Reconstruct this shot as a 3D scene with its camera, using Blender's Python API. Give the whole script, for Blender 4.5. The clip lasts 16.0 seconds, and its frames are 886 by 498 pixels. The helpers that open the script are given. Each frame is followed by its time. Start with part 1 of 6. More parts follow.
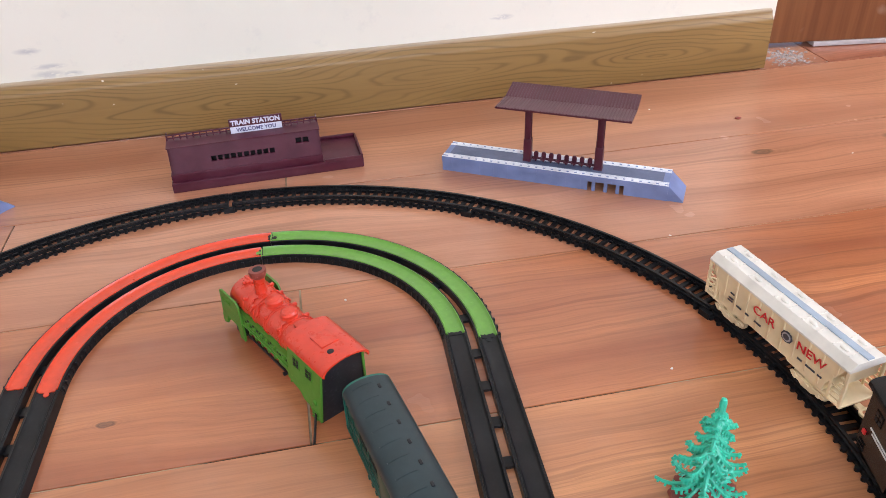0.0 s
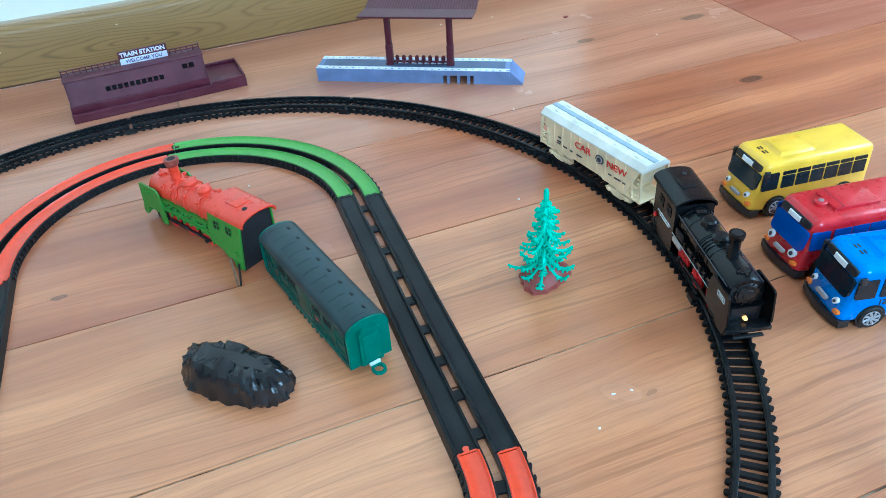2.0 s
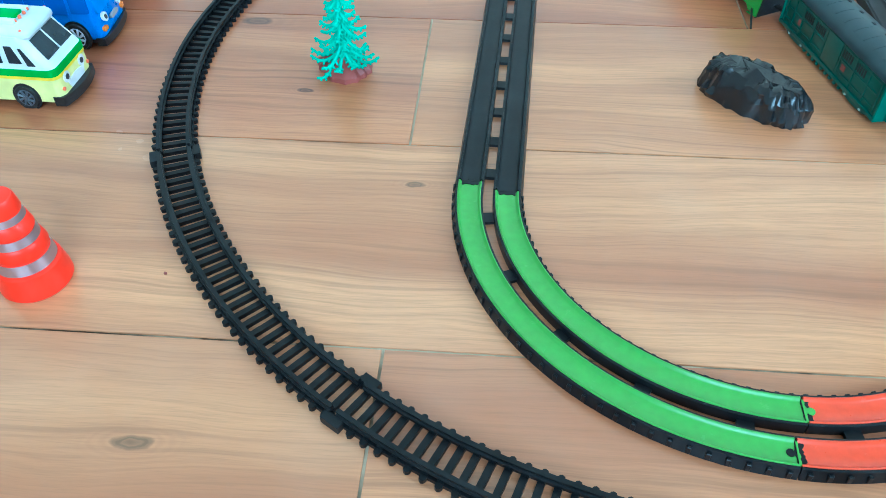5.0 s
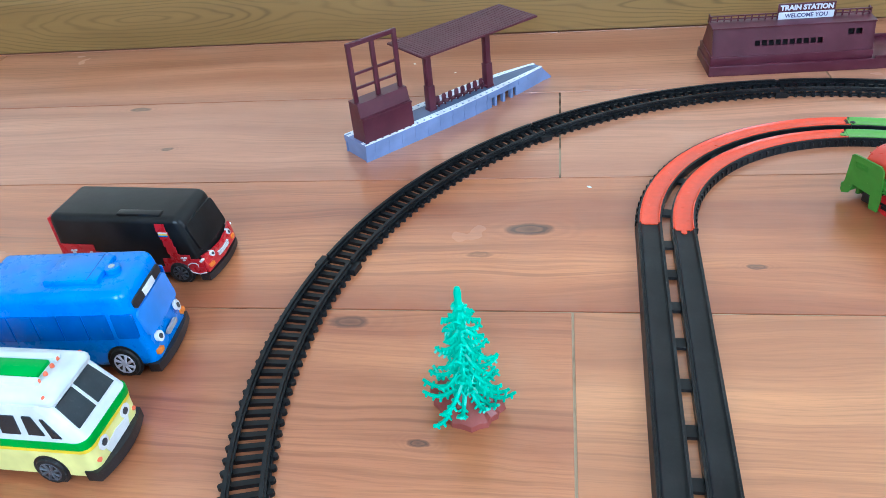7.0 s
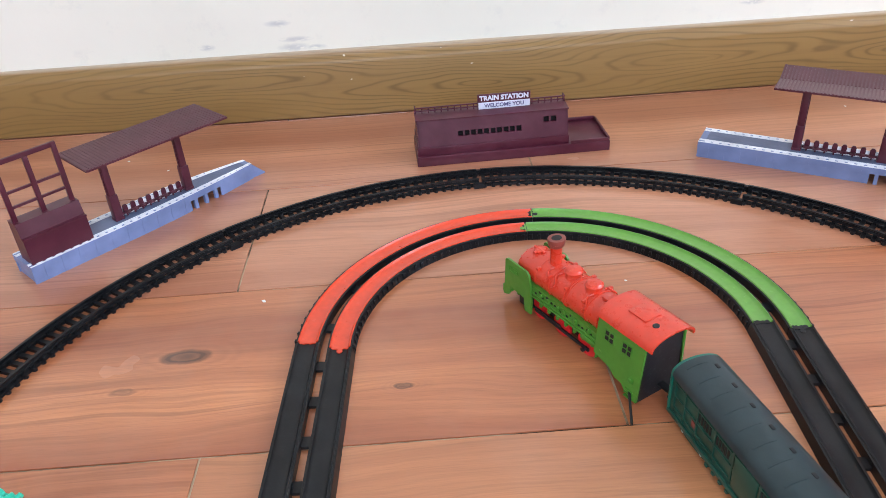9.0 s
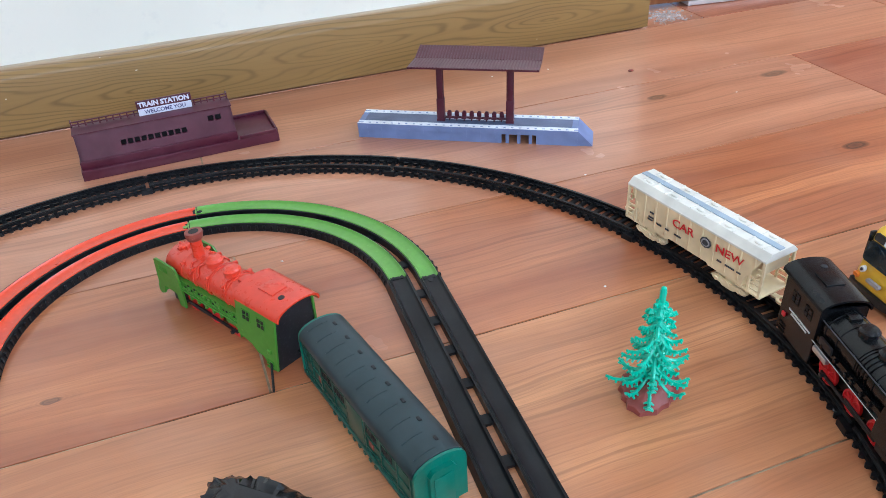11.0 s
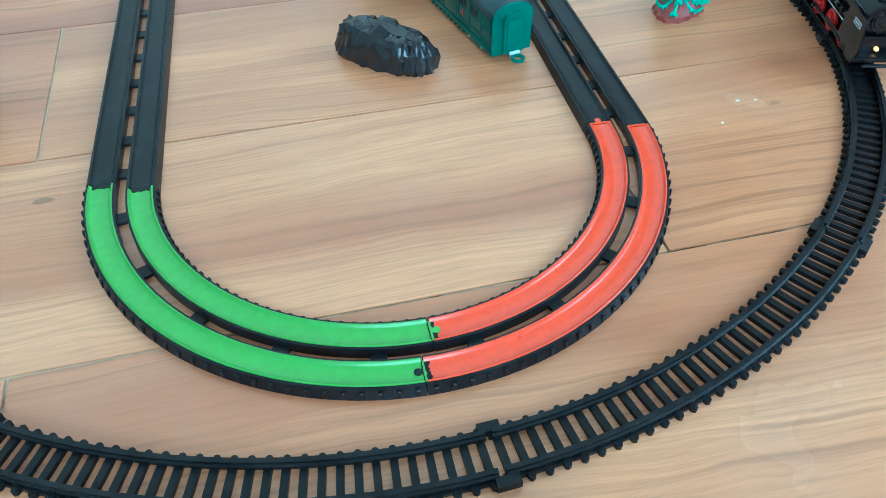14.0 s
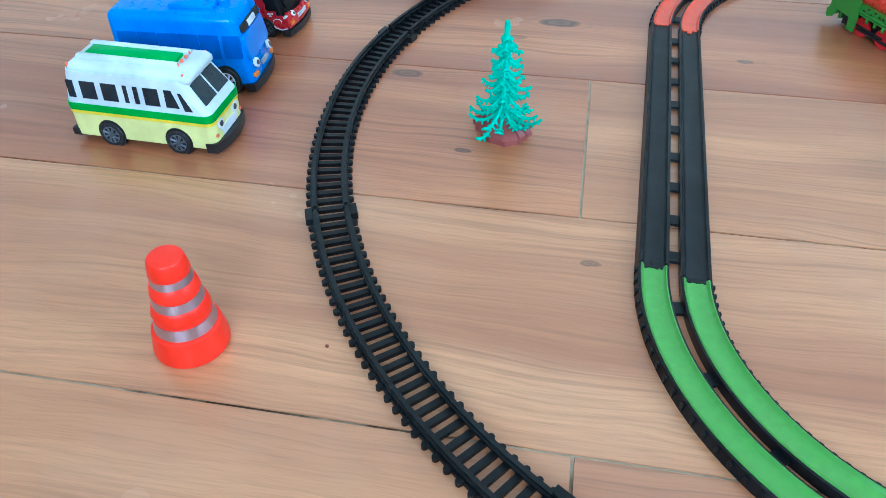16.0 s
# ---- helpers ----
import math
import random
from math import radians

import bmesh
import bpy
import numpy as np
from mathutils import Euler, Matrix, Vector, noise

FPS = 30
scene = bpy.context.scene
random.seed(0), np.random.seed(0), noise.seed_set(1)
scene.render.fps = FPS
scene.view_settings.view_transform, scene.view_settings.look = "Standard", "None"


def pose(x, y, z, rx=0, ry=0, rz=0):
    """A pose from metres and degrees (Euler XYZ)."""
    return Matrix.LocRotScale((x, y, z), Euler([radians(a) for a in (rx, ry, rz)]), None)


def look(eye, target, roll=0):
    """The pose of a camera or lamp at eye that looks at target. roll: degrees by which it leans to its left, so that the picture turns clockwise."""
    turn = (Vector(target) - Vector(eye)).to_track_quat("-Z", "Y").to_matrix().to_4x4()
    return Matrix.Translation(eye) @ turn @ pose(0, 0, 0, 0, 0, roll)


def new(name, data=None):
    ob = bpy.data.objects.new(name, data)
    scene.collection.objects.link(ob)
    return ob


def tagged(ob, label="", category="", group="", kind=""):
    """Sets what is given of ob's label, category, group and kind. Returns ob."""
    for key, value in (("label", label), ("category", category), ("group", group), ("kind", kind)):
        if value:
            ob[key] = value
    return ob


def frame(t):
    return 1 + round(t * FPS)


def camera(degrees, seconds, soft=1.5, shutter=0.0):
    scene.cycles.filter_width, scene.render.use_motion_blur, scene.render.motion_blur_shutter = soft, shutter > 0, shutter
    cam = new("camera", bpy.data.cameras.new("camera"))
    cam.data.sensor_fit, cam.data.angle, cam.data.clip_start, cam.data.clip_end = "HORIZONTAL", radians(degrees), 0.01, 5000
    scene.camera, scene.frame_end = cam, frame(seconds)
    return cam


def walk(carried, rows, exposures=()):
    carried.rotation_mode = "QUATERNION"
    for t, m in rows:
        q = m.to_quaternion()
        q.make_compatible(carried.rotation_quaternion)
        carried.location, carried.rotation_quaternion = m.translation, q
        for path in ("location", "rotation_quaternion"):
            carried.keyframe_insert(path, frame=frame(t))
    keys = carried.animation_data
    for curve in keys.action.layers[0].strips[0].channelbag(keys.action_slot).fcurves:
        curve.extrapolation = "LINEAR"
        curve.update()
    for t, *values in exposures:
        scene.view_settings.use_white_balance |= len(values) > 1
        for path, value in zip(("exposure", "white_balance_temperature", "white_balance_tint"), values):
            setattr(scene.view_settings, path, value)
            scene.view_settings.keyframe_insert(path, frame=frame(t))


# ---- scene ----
cam = camera(59.8, 16.0, soft=0.8)
PATH = [
    (0, (0.138, 0.066, 0.382), (0.429, 1.706, -0.725), -2.3),
    (0.5, (0.149, 0.053, 0.392), (0.53, 1.668, -0.725), -1.8),
    (1, (0.142, 0.013, 0.395), (0.608, 1.592, -0.741), -1.4),
    (1.5, (0.126, -0.039, 0.398), (0.648, 1.506, -0.758), -2.4),
    (2, (0.102, -0.086, 0.387), (0.643, 1.421, -0.811), -3.8),
    (2.5, (0.087, -0.117, 0.372), (0.623, 1.354, -0.872), -3.5),
    (3, (0.059, -0.159, 0.353), (0.553, 1.28, -0.946), -1.9),
    (3.5, (0.033, -0.188, 0.341), (0.437, 1.215, -1.027), -1.0),
    (4, (-0.008, -0.204, 0.334), (0.203, 1.189, -1.086), 0.4),
    (4.5, (-0.039, -0.199, 0.326), (0.025, 1.185, -1.116), 1.4),
    (5, (-0.093, -0.166, 0.32), (-0.213, 1.246, -1.092), -0.6),
    (5.2, (-0.114, -0.15, 0.322), (-0.314, 1.271, -1.071), -2.1),
    (7.3, (-0.159, 0.075, 0.324), (-0.452, 1.712, -0.786), -6.1),
    (7.5, (-0.153, 0.098, 0.318), (-0.434, 1.744, -0.782), -6.0),
    (8, (-0.115, 0.111, 0.329), (-0.338, 1.784, -0.744), -5.9),
    (8.5, (-0.07, 0.103, 0.338), (-0.209, 1.787, -0.733), -5.3),
    (9, (-0.001, 0.093, 0.346), (0.025, 1.785, -0.72), -3.7),
    (9.5, (0.047, 0.091, 0.35), (0.231, 1.775, -0.713), -2.2),
    (10, (0.083, 0.089, 0.351), (0.392, 1.752, -0.716), -1.8),
    (10.2, (0.097, 0.082, 0.352), (0.46, 1.732, -0.718), -1.9),
    (12.3, (0.099, -0.074, 0.342), (0.773, 1.38, -0.855), -3.6),
    (12.5, (0.091, -0.095, 0.336), (0.759, 1.343, -0.884), -3.2),
    (13, (0.066, -0.14, 0.324), (0.672, 1.259, -0.97), -1.1),
    (13.5, (0.039, -0.172, 0.308), (0.535, 1.192, -1.069), -0.1),
    (14, (0.006, -0.187, 0.31), (0.353, 1.18, -1.108), -0.0),
    (14.5, (-0.037, -0.201, 0.307), (0.13, 1.183, -1.127), 0.2),
    (15, (-0.083, -0.206, 0.305), (-0.119, 1.196, -1.121), -0.4),
    (15.5, (-0.136, -0.187, 0.307), (-0.337, 1.231, -1.09), -0.8),
    (16, (-0.166, -0.13, 0.31), (-0.443, 1.332, -1.026), -0.7),
]
EXPOSURES = [
    (0.0, 0.52, 6150, 21), (1.0, 0.52, 5950, 20), (1.5, 0.62, 4900, 4), (2.0, 0.70, 4400, -9), (2.5, 0.74, 4080, -18), (3.5, 0.80, 4050, -22), (4.5, 0.84, 4050, -22), (5.2, 0.84, 4250, -17),
    (7.3, 0.80, 5050, 3), (8.0, 0.77, 5350, 8), (9.0, 0.62, 5800, 16), (10.2, 0.54, 5950, 20), (12.3, 0.65, 4080, -15), (13.0, 0.70, 4050, -17), (14.0, 0.81, 4080, -21), (15.0, 0.80, 4080, -20), (16.0, 0.60, 4350, -8),
]
walk(cam, [(t, look(eye, target, roll)) for t, eye, target, roll in PATH], EXPOSURES)

# ---- light: soft daylight from a window in the east wall and one behind ----
world = bpy.data.worlds.new("sky")
scene.world = world
world.use_nodes = True
wn = world.node_tree
sky = wn.nodes.new("ShaderNodeTexSky")
sky.sky_type = "NISHITA"
sky.sun_disc = False
sky.sun_elevation, sky.sun_rotation = radians(48), radians(115)
wn.nodes["Background"].inputs[1].default_value = 0.12
wn.links.new(sky.outputs[0], wn.nodes["Background"].inputs[0])

sun_data = bpy.data.lights.new("sun", "SUN")
sun_data.energy, sun_data.angle, sun_data.color = 1.0, radians(12), (1.0, 0.95, 0.88)
sun = new("sun", sun_data)
sun.matrix_world = look((6, -3, 7), (0, 0, 0))


def window_light(name, m, w, h, watts, color):
    """Stands in a window's opening for the light of the sky outside."""
    data = bpy.data.lights.new(name, "AREA")
    data.shape, data.size, data.size_y, data.energy, data.color = "RECTANGLE", w, h, watts, color
    ob = new(name, data)
    ob.matrix_world = m
    return ob


EAST, WEST, SOUTH, NORTH, HIGH = 2.3, -1.9, -2.2, 0.962, 2.6
window_light("window_light_east", look((EAST - 0.02, -0.35, 1.35), (0, -0.1, 0.6)), 1.7, 1.5, 27, (0.84, 0.93, 1.0))
window_light("window_light_south", look((-0.1, SOUTH + 0.02, 1.5), (0, 0.9, 1.35)), 1.7, 1.2, 44, (0.84, 0.93, 1.0))


# ---- materials ----
def lin(code):
    out = []
    for i in (0, 2, 4):
        c = int(code[i:i + 2], 16) / 255
        out.append(c / 12.92 if c <= 0.04045 else ((c + 0.055) / 1.055) ** 2.4)
    return (*out, 1.0)


class Mat:
    """A small builder for node materials."""

    def __init__(self, name):
        self.m = bpy.data.materials.new(name)
        self.m.use_nodes = True
        self.t = self.m.node_tree
        self.b = self.t.nodes["Principled BSDF"]

    def node(self, kind, **inputs):
        n = self.t.nodes.new("ShaderNode" + kind)
        for k, v in inputs.items():
            self.put(n.inputs[k.replace("_", " ")], v)
        return n

    def put(self, socket, v):
        if isinstance(v, bpy.types.NodeSocket):
            self.t.links.new(v, socket)
        else:
            socket.default_value = v

    def math(self, op, a, b=0.0, c=0.0, clamp=False):
        n = self.t.nodes.new("ShaderNodeMath")
        n.operation, n.use_clamp = op, clamp
        for s, v in zip(n.inputs, (a, b, c)):
            self.put(s, v)
        return n.outputs[0]

    def vec(self, op, a, b=(0, 0, 0)):
        n = self.t.nodes.new("ShaderNodeVectorMath")
        n.operation = op
        self.put(n.inputs[0], a)
        self.put(n.inputs[1], b)
        return n.outputs["Value" if op in ("LENGTH", "DISTANCE", "DOT_PRODUCT") else "Vector"]

    def mix(self, f, a, b, how="MIX"):
        n = self.t.nodes.new("ShaderNodeMix")
        n.data_type, n.blend_type = "RGBA", how
        self.put(n.inputs[0], f)
        self.put(n.inputs[6], a)
        self.put(n.inputs[7], b)
        return n.outputs[2]

    def noise(self, v, scale, detail=3.0, rough=0.5, distortion=0.0):
        n = self.node("TexNoise", Vector=v, Scale=scale, Detail=detail, Roughness=rough, Distortion=distortion)
        return n.outputs["Fac"]

    def ramp(self, f, lo, hi, a=0.0, b=1.0):
        n = self.t.nodes.new("ShaderNodeMapRange")
        n.clamp = True
        for s, v in zip(n.inputs, (f, lo, hi, a, b)):
            self.put(s, v)
        return n.outputs[0]

    def bump(self, h, strength, distance=0.001):
        n = self.node("Bump", Strength=strength, Distance=distance, Height=h)
        self.put(self.b.inputs["Normal"], n.outputs[0])


def plastic(name, code, rough=0.35, worn=0.25, dust=0.06, coat=0.0, spec=0.5):
    """Moulded or painted plastic: cloudy colour, handling marks, faint dust."""
    k = Mat(name)
    p = k.node("TexCoord").outputs["Object"]
    base = lin(code)
    big = k.noise(p, 45, 3)
    fine = k.noise(p, 420, 4, 0.6)
    dark = tuple(c * 0.84 for c in base[:3]) + (1,)
    light = tuple(min(1, c * 1.12 + 0.01) for c in base[:3]) + (1,)
    col = k.mix(k.ramp(big, 0.3, 0.7), dark, light)
    col = k.mix(k.math("MULTIPLY", k.ramp(fine, 0.55, 0.75), dust), col, (0.42, 0.43, 0.45, 1))
    k.put(k.b.inputs["Base Color"], col)
    k.put(k.b.inputs["Roughness"], k.math("ADD", rough - worn / 4, k.math("MULTIPLY", k.noise(p, 130, 5, 0.65), worn / 2)))
    k.put(k.b.inputs["Specular IOR Level"], spec)
    k.put(k.b.inputs["Coat Weight"], coat)
    k.put(k.b.inputs["Coat Roughness"], 0.12)
    k.bump(k.noise(p, 260, 3), 0.12, 0.0004)
    return k.m


def floor_wood(name, dark, pale):
    """Laminate: long grain, darker streaks, knots with rings round them."""
    k = Mat(name)
    pos = k.node("NewGeometry").outputs["Position"]
    rnd = k.node("ObjectInfo").outputs["Random"]
    shift = k.node("CombineXYZ", X=k.math("MULTIPLY", rnd, 37.0), Y=k.math("MULTIPLY", rnd, 11.0), Z=0.0).outputs[0]
    # knots: grain bends round them, the heart is dark, rings follow
    knots = [(-0.181, 0.524, 0.020, 1.0), (-0.143, 0.211, 0.007, 0.8), (0.326, -0.023, 0.014, 1.0), (-0.235, 0.314, 0.007, 0.9),
             (0.468, 0.513, 0.026, 0.6), (0.608, 0.7325, 0.015, 1.0), (0.772, 0.7325, 0.020, 1.0), (0.711, 0.544, 0.018, 1.0),
             (-0.026, 0.477, 0.007, 0.8), (-0.609, 0.762, 0.013, 1.0), (-0.537, 0.667, 0.009, 1.0), (-0.257, 0.015, 0.010, 0.9),
             (-0.248, -0.025, 0.018, 0.25), (-0.297, 0.414, 0.016, 0.8), (0.342, 0.194, 0.005, 0.5), (-0.216, 0.491, 0.010, 0.5)]
    heart, rings, bend = 0.0, 0.0, 0.0
    wob = k.node("TexNoise", Vector=pos, Scale=28.0, Detail=2.0).outputs["Color"]
    wpos = k.vec("ADD", pos, k.vec("MULTIPLY", k.vec("SUBTRACT", wob, (0.5, 0.5, 0.5)), (0.008, 0.0022, 0.0)))
    ragged = k.node("TexNoise", Vector=pos, Scale=95.0, Detail=3.0).outputs["Color"]
    kpos = k.vec("ADD", wpos, k.vec("MULTIPLY", k.vec("SUBTRACT", ragged, (0.5, 0.5, 0.5)), (0.010, 0.0035, 0.0)))
    for x, y, r, s in knots:
        r *= 0.68
        d = k.vec("LENGTH", k.vec("MULTIPLY", k.vec("SUBTRACT", kpos, (x, y, 0.0)), (0.55 / r, 1.25 / r, 0.0)))
        rim = k.math("MULTIPLY", k.ramp(d, 0.20, 0.42), k.ramp(d, 0.50, 0.74, 1.0, 0.0))
        heart = k.math("MAXIMUM", heart, k.math("MULTIPLY", k.math("MAXIMUM", rim, k.ramp(d, 0.0, 0.34, 0.95, 0.70)), k.ramp(d, 0.62, 0.80, s, 0.0)))
        halo = k.ramp(d, 0.6, 2.6, s, 0.0)
        rings = k.math("MAXIMUM", rings, k.math("MULTIPLY", halo, k.math("MULTIPLY_ADD", k.math("SINE", k.math("MULTIPLY", d, 13.0)), 0.5, 0.5)))
        bend = k.math("MAXIMUM", bend, halo)
    p = k.vec("ADD", wpos, shift)
    # slow wander of the grain, wide arches and the fine fibres on them
    low = k.noise(k.vec("MULTIPLY", p, (2.2, 6.0, 1.0)), 1.0, 3)
    warp = k.node("CombineXYZ", X=0.0, Y=k.math("MULTIPLY", low, 0.070), Z=0.0).outputs[0]
    g = k.vec("ADD", p, warp)
    broad = k.noise(k.vec("MULTIPLY", g, (1.1, 16.0, 1.0)), 1.0, 3, 0.5)
    mid = k.noise(k.vec("MULTIPLY", g, (2.6, 75.0, 1.0)), 1.0, 4, 0.6)
    fine = k.noise(k.vec("MULTIPLY", g, (14.0, 430.0, 1.0)), 1.0, 4, 0.65)
    fibre = k.noise(k.vec("MULTIPLY", p, (42.0, 1250.0, 1.0)), 1.0, 3, 0.6)
    # year lines, only in some stretches
    year = k.noise(k.vec("MULTIPLY", g, (2.4, 230.0, 1.0)), 1.0, 3, 0.55)
    where = k.ramp(k.noise(k.vec("MULTIPLY", p, (1.7, 10.0, 1.0)), 1.0, 3), 0.38, 0.58)
    lines = k.math("MULTIPLY", k.ramp(year, 0.50, 0.64), where)
    cloud = k.noise(k.vec("MULTIPLY", p, (5.0, 11.0, 1.0)), 1.0, 4, 0.6)
    a, b, c = lin(dark), lin(pale), lin("7A4024")
    col = k.mix(k.ramp(broad, 0.35, 0.65), a, b)
    col = k.mix(k.math("MULTIPLY", k.ramp(cloud, 0.42, 0.66), 0.30), col, lin("B06A44"))
    col = k.mix(k.math("MULTIPLY", k.ramp(mid, 0.48, 0.74), 0.24), col, c)
    col = k.mix(k.math("MULTIPLY", lines, 0.50), col, lin("6E361C"))
    col = k.mix(k.math("MULTIPLY", k.ramp(fine, 0.46, 0.72), 0.40), col, lin("824A2A"))
    col = k.mix(k.math("MULTIPLY", k.ramp(fibre, 0.50, 0.70), 0.24), col, lin("6E3E24"))
    col = k.mix(k.math("MULTIPLY", rings, 0.24), col, lin("7A3C24"))
    col = k.mix(k.math("MULTIPLY", heart, 0.95), col, lin("3E1C10"))
    # planks differ a little from one another
    col = k.mix(k.ramp(rnd, 0.0, 1.0, 0.0, 0.5), col, k.mix(0.5, col, lin("D6A878")))
    # footmarks and dust
    smear = k.noise(pos, 7.0, 4, 0.6)
    col = k.mix(k.math("MULTIPLY", k.ramp(smear, 0.5, 0.75), 0.10), col, (0.55, 0.47, 0.40, 1))
    k.put(k.b.inputs["Base Color"], col)
    k.put(k.b.inputs["Roughness"], k.math("ADD", 0.20, k.math("MULTIPLY", k.math("ADD", smear, k.math("MULTIPLY", mid, 0.5)), 0.17)))
    k.put(k.b.inputs["Specular IOR Level"], 0.5)
    k.put(k.b.inputs["Coat Weight"], 0.65)
    k.put(k.b.inputs["Coat Roughness"], k.math("MULTIPLY_ADD", smear, 0.20, 0.14))
    k.bump(k.math("ADD", k.math("MULTIPLY", mid, 0.6), fine), 0.10, 0.0004)
    return k.m


def skirting_wood():
    """Olive-brown printed board with long cathedral grain."""
    k = Mat("skirting_wood")
    pos = k.node("NewGeometry").outputs["Position"]
    q = k.vec("MULTIPLY", pos, (1.0, 1.0, 5.0))
    w = k.noise(q, 3.2, 3, 0.5)
    f = k.noise(k.vec("MULTIPLY", pos, (9.0, 9.0, 240.0)), 1.0, 4, 0.6)
    # nested ovals of the cathedral grain round a few eyes
    near = 9.0
    for x, z in ((-1.15, 0.045), (-0.68, 0.040), (-0.27, 0.046), (0.07, 0.030), (0.33, 0.042), (0.58, 0.034)):
        d = k.vec("LENGTH", k.vec("MULTIPLY", k.vec("SUBTRACT", pos, (x, 0.0, z)), (0.62, 0.0, 5.5)))
        n = k.t.nodes.new("ShaderNodeMath")
        n.operation = "SMOOTH_MIN"
        k.put(n.inputs[0], near)
        k.put(n.inputs[1], d)
        k.put(n.inputs[2], 0.05)
        near = n.outputs[0]
    turn = k.math("MULTIPLY_ADD", near, 280.0, k.math("MULTIPLY_ADD", w, 62.0, k.math("MULTIPLY", f, 1.6)))
    ring = k.math("MULTIPLY_ADD", k.math("SINE", turn), 0.5, 0.5)
    col = k.mix(k.ramp(k.noise(q, 1.7, 3), 0.35, 0.65), lin("7E602F"), lin("967540"))
    col = k.mix(k.math("MULTIPLY", k.math("MULTIPLY", k.math("POWER", ring, 5.0), k.ramp(k.noise(q, 5.0, 2), 0.35, 0.6, 0.35, 1.0)), 0.55), col, lin("55401C"))
    col = k.mix(k.math("MULTIPLY", k.ramp(f, 0.5, 0.75), 0.35), col, lin("765830"))
    nick = k.ramp(k.noise(k.vec("MULTIPLY", pos, (0.6, 1.0, 1.0)), 120.0, 2), 0.75, 0.78)
    col = k.mix(nick, col, lin("D8CBB4"))
    # a paler line along the top edge
    zz = k.node("SeparateXYZ", Vector=pos).outputs[2]
    col = k.mix(k.math("MULTIPLY", k.ramp(zz, 0.0745, 0.078), 0.55), col, lin("D5C8B5"))
    k.put(k.b.inputs["Base Color"], col)
    k.put(k.b.inputs["Roughness"], k.math("ADD", 0.36, k.math("MULTIPLY", f, 0.2)))
    k.bump(k.math("ADD", ring, f), 0.08, 0.0004)
    return k.m


def wall_paint():
    """Off-white paint with a little chipped and scuffed patch above the skirting."""
    k = Mat("wall_paint")
    pos = k.node("NewGeometry").outputs["Position"]
    col = k.mix(k.ramp(k.noise(pos, 2.2, 4), 0.3, 0.7), lin("E7E4D4"), lin("F2EEDF"))
    col = k.mix(k.math("MULTIPLY", k.ramp(k.noise(pos, 30.0, 5, 0.7), 0.58, 0.74), 0.25), col, lin("C9C8C2"))
    scuff = 0.0
    for x, z, sx, sz in ((-0.156, 0.1106, 0.012, 0.0030), (-0.138, 0.0918, 0.015, 0.0028), (-0.1165, 0.0818, 0.010, 0.0026), (-0.141, 0.0828, 0.015, 0.004), (-0.239, 0.0887, 0.008, 0.003), (0.38, 0.099, 0.012, 0.003)):
        d = k.vec("LENGTH", k.vec("MULTIPLY", k.vec("SUBTRACT", pos, (x, NORTH, z)), (1 / sx, 0.0, 1 / sz)))
        scuff = k.math("MAXIMUM", scuff, k.ramp(d, 0.4, 1.4, 1.0, 0.0))
    chips = k.ramp(k.noise(k.vec("MULTIPLY", pos, (1.0, 1.0, 2.6)), 95.0, 4, 0.6), 0.36, 0.50)
    col = k.mix(k.math("MULTIPLY", k.math("MULTIPLY", scuff, chips), 0.42), col, lin("9599A2"))
    k.put(k.b.inputs["Base Color"], col)
    k.put(k.b.inputs["Roughness"], 0.6)
    k.bump(k.noise(pos, 60.0, 5, 0.6), 0.2, 0.001)
    return k.m


def plain_wall(name, code, scale=3.0):
    k = Mat(name)
    pos = k.node("NewGeometry").outputs["Position"]
    c = lin(code)
    col = k.mix(k.ramp(k.noise(pos, scale, 5), 0.3, 0.7), tuple(v * 0.88 for v in c[:3]) + (1,), c)
    k.put(k.b.inputs["Base Color"], col)
    k.put(k.b.inputs["Roughness"], 0.65)
    k.bump(k.noise(pos, 40.0, 4), 0.15, 0.001)
    return k.m


def door_wood():
    k = Mat("door_wood")
    pos = k.node("NewGeometry").outputs["Position"]
    f = k.noise(k.vec("MULTIPLY", pos, (60.0, 1.0, 2.5)), 1.0, 5, 0.6)
    col = k.mix(k.ramp(f, 0.3, 0.7), lin("6E3F24"), lin("93603A"))
    col = k.mix(k.math("MULTIPLY", k.ramp(k.noise(pos, 14.0, 3), 0.62, 0.72), 0.5), col, lin("C7B5A2"))
    k.put(k.b.inputs["Base Color"], col)
    k.put(k.b.inputs["Roughness"], 0.4)
    k.bump(f, 0.1, 0.0005)
    return k.m


def grout():
    k = Mat("joint_filler")
    pos = k.node("NewGeometry").outputs["Position"]
    f = k.noise(k.vec("MULTIPLY", pos, (1.0, 1.0, 1.0)), 9.0, 4, 0.7)
    col = k.mix(k.ramp(f, 0.43, 0.56), lin("46331F"), lin("B4A286"))
    k.put(k.b.inputs["Base Color"], col)
    k.put(k.b.inputs["Roughness"], 0.85)
    k.bump(k.noise(pos, 300.0, 3), 0.4, 0.0005)
    return k.m


def clear_glass():
    k = Mat("window_glass")
    k.put(k.b.inputs["Base Color"], (0.95, 0.97, 0.97, 1))
    k.put(k.b.inputs["Roughness"], 0.02)
    k.put(k.b.inputs["Transmission Weight"], 1.0)
    return k.m


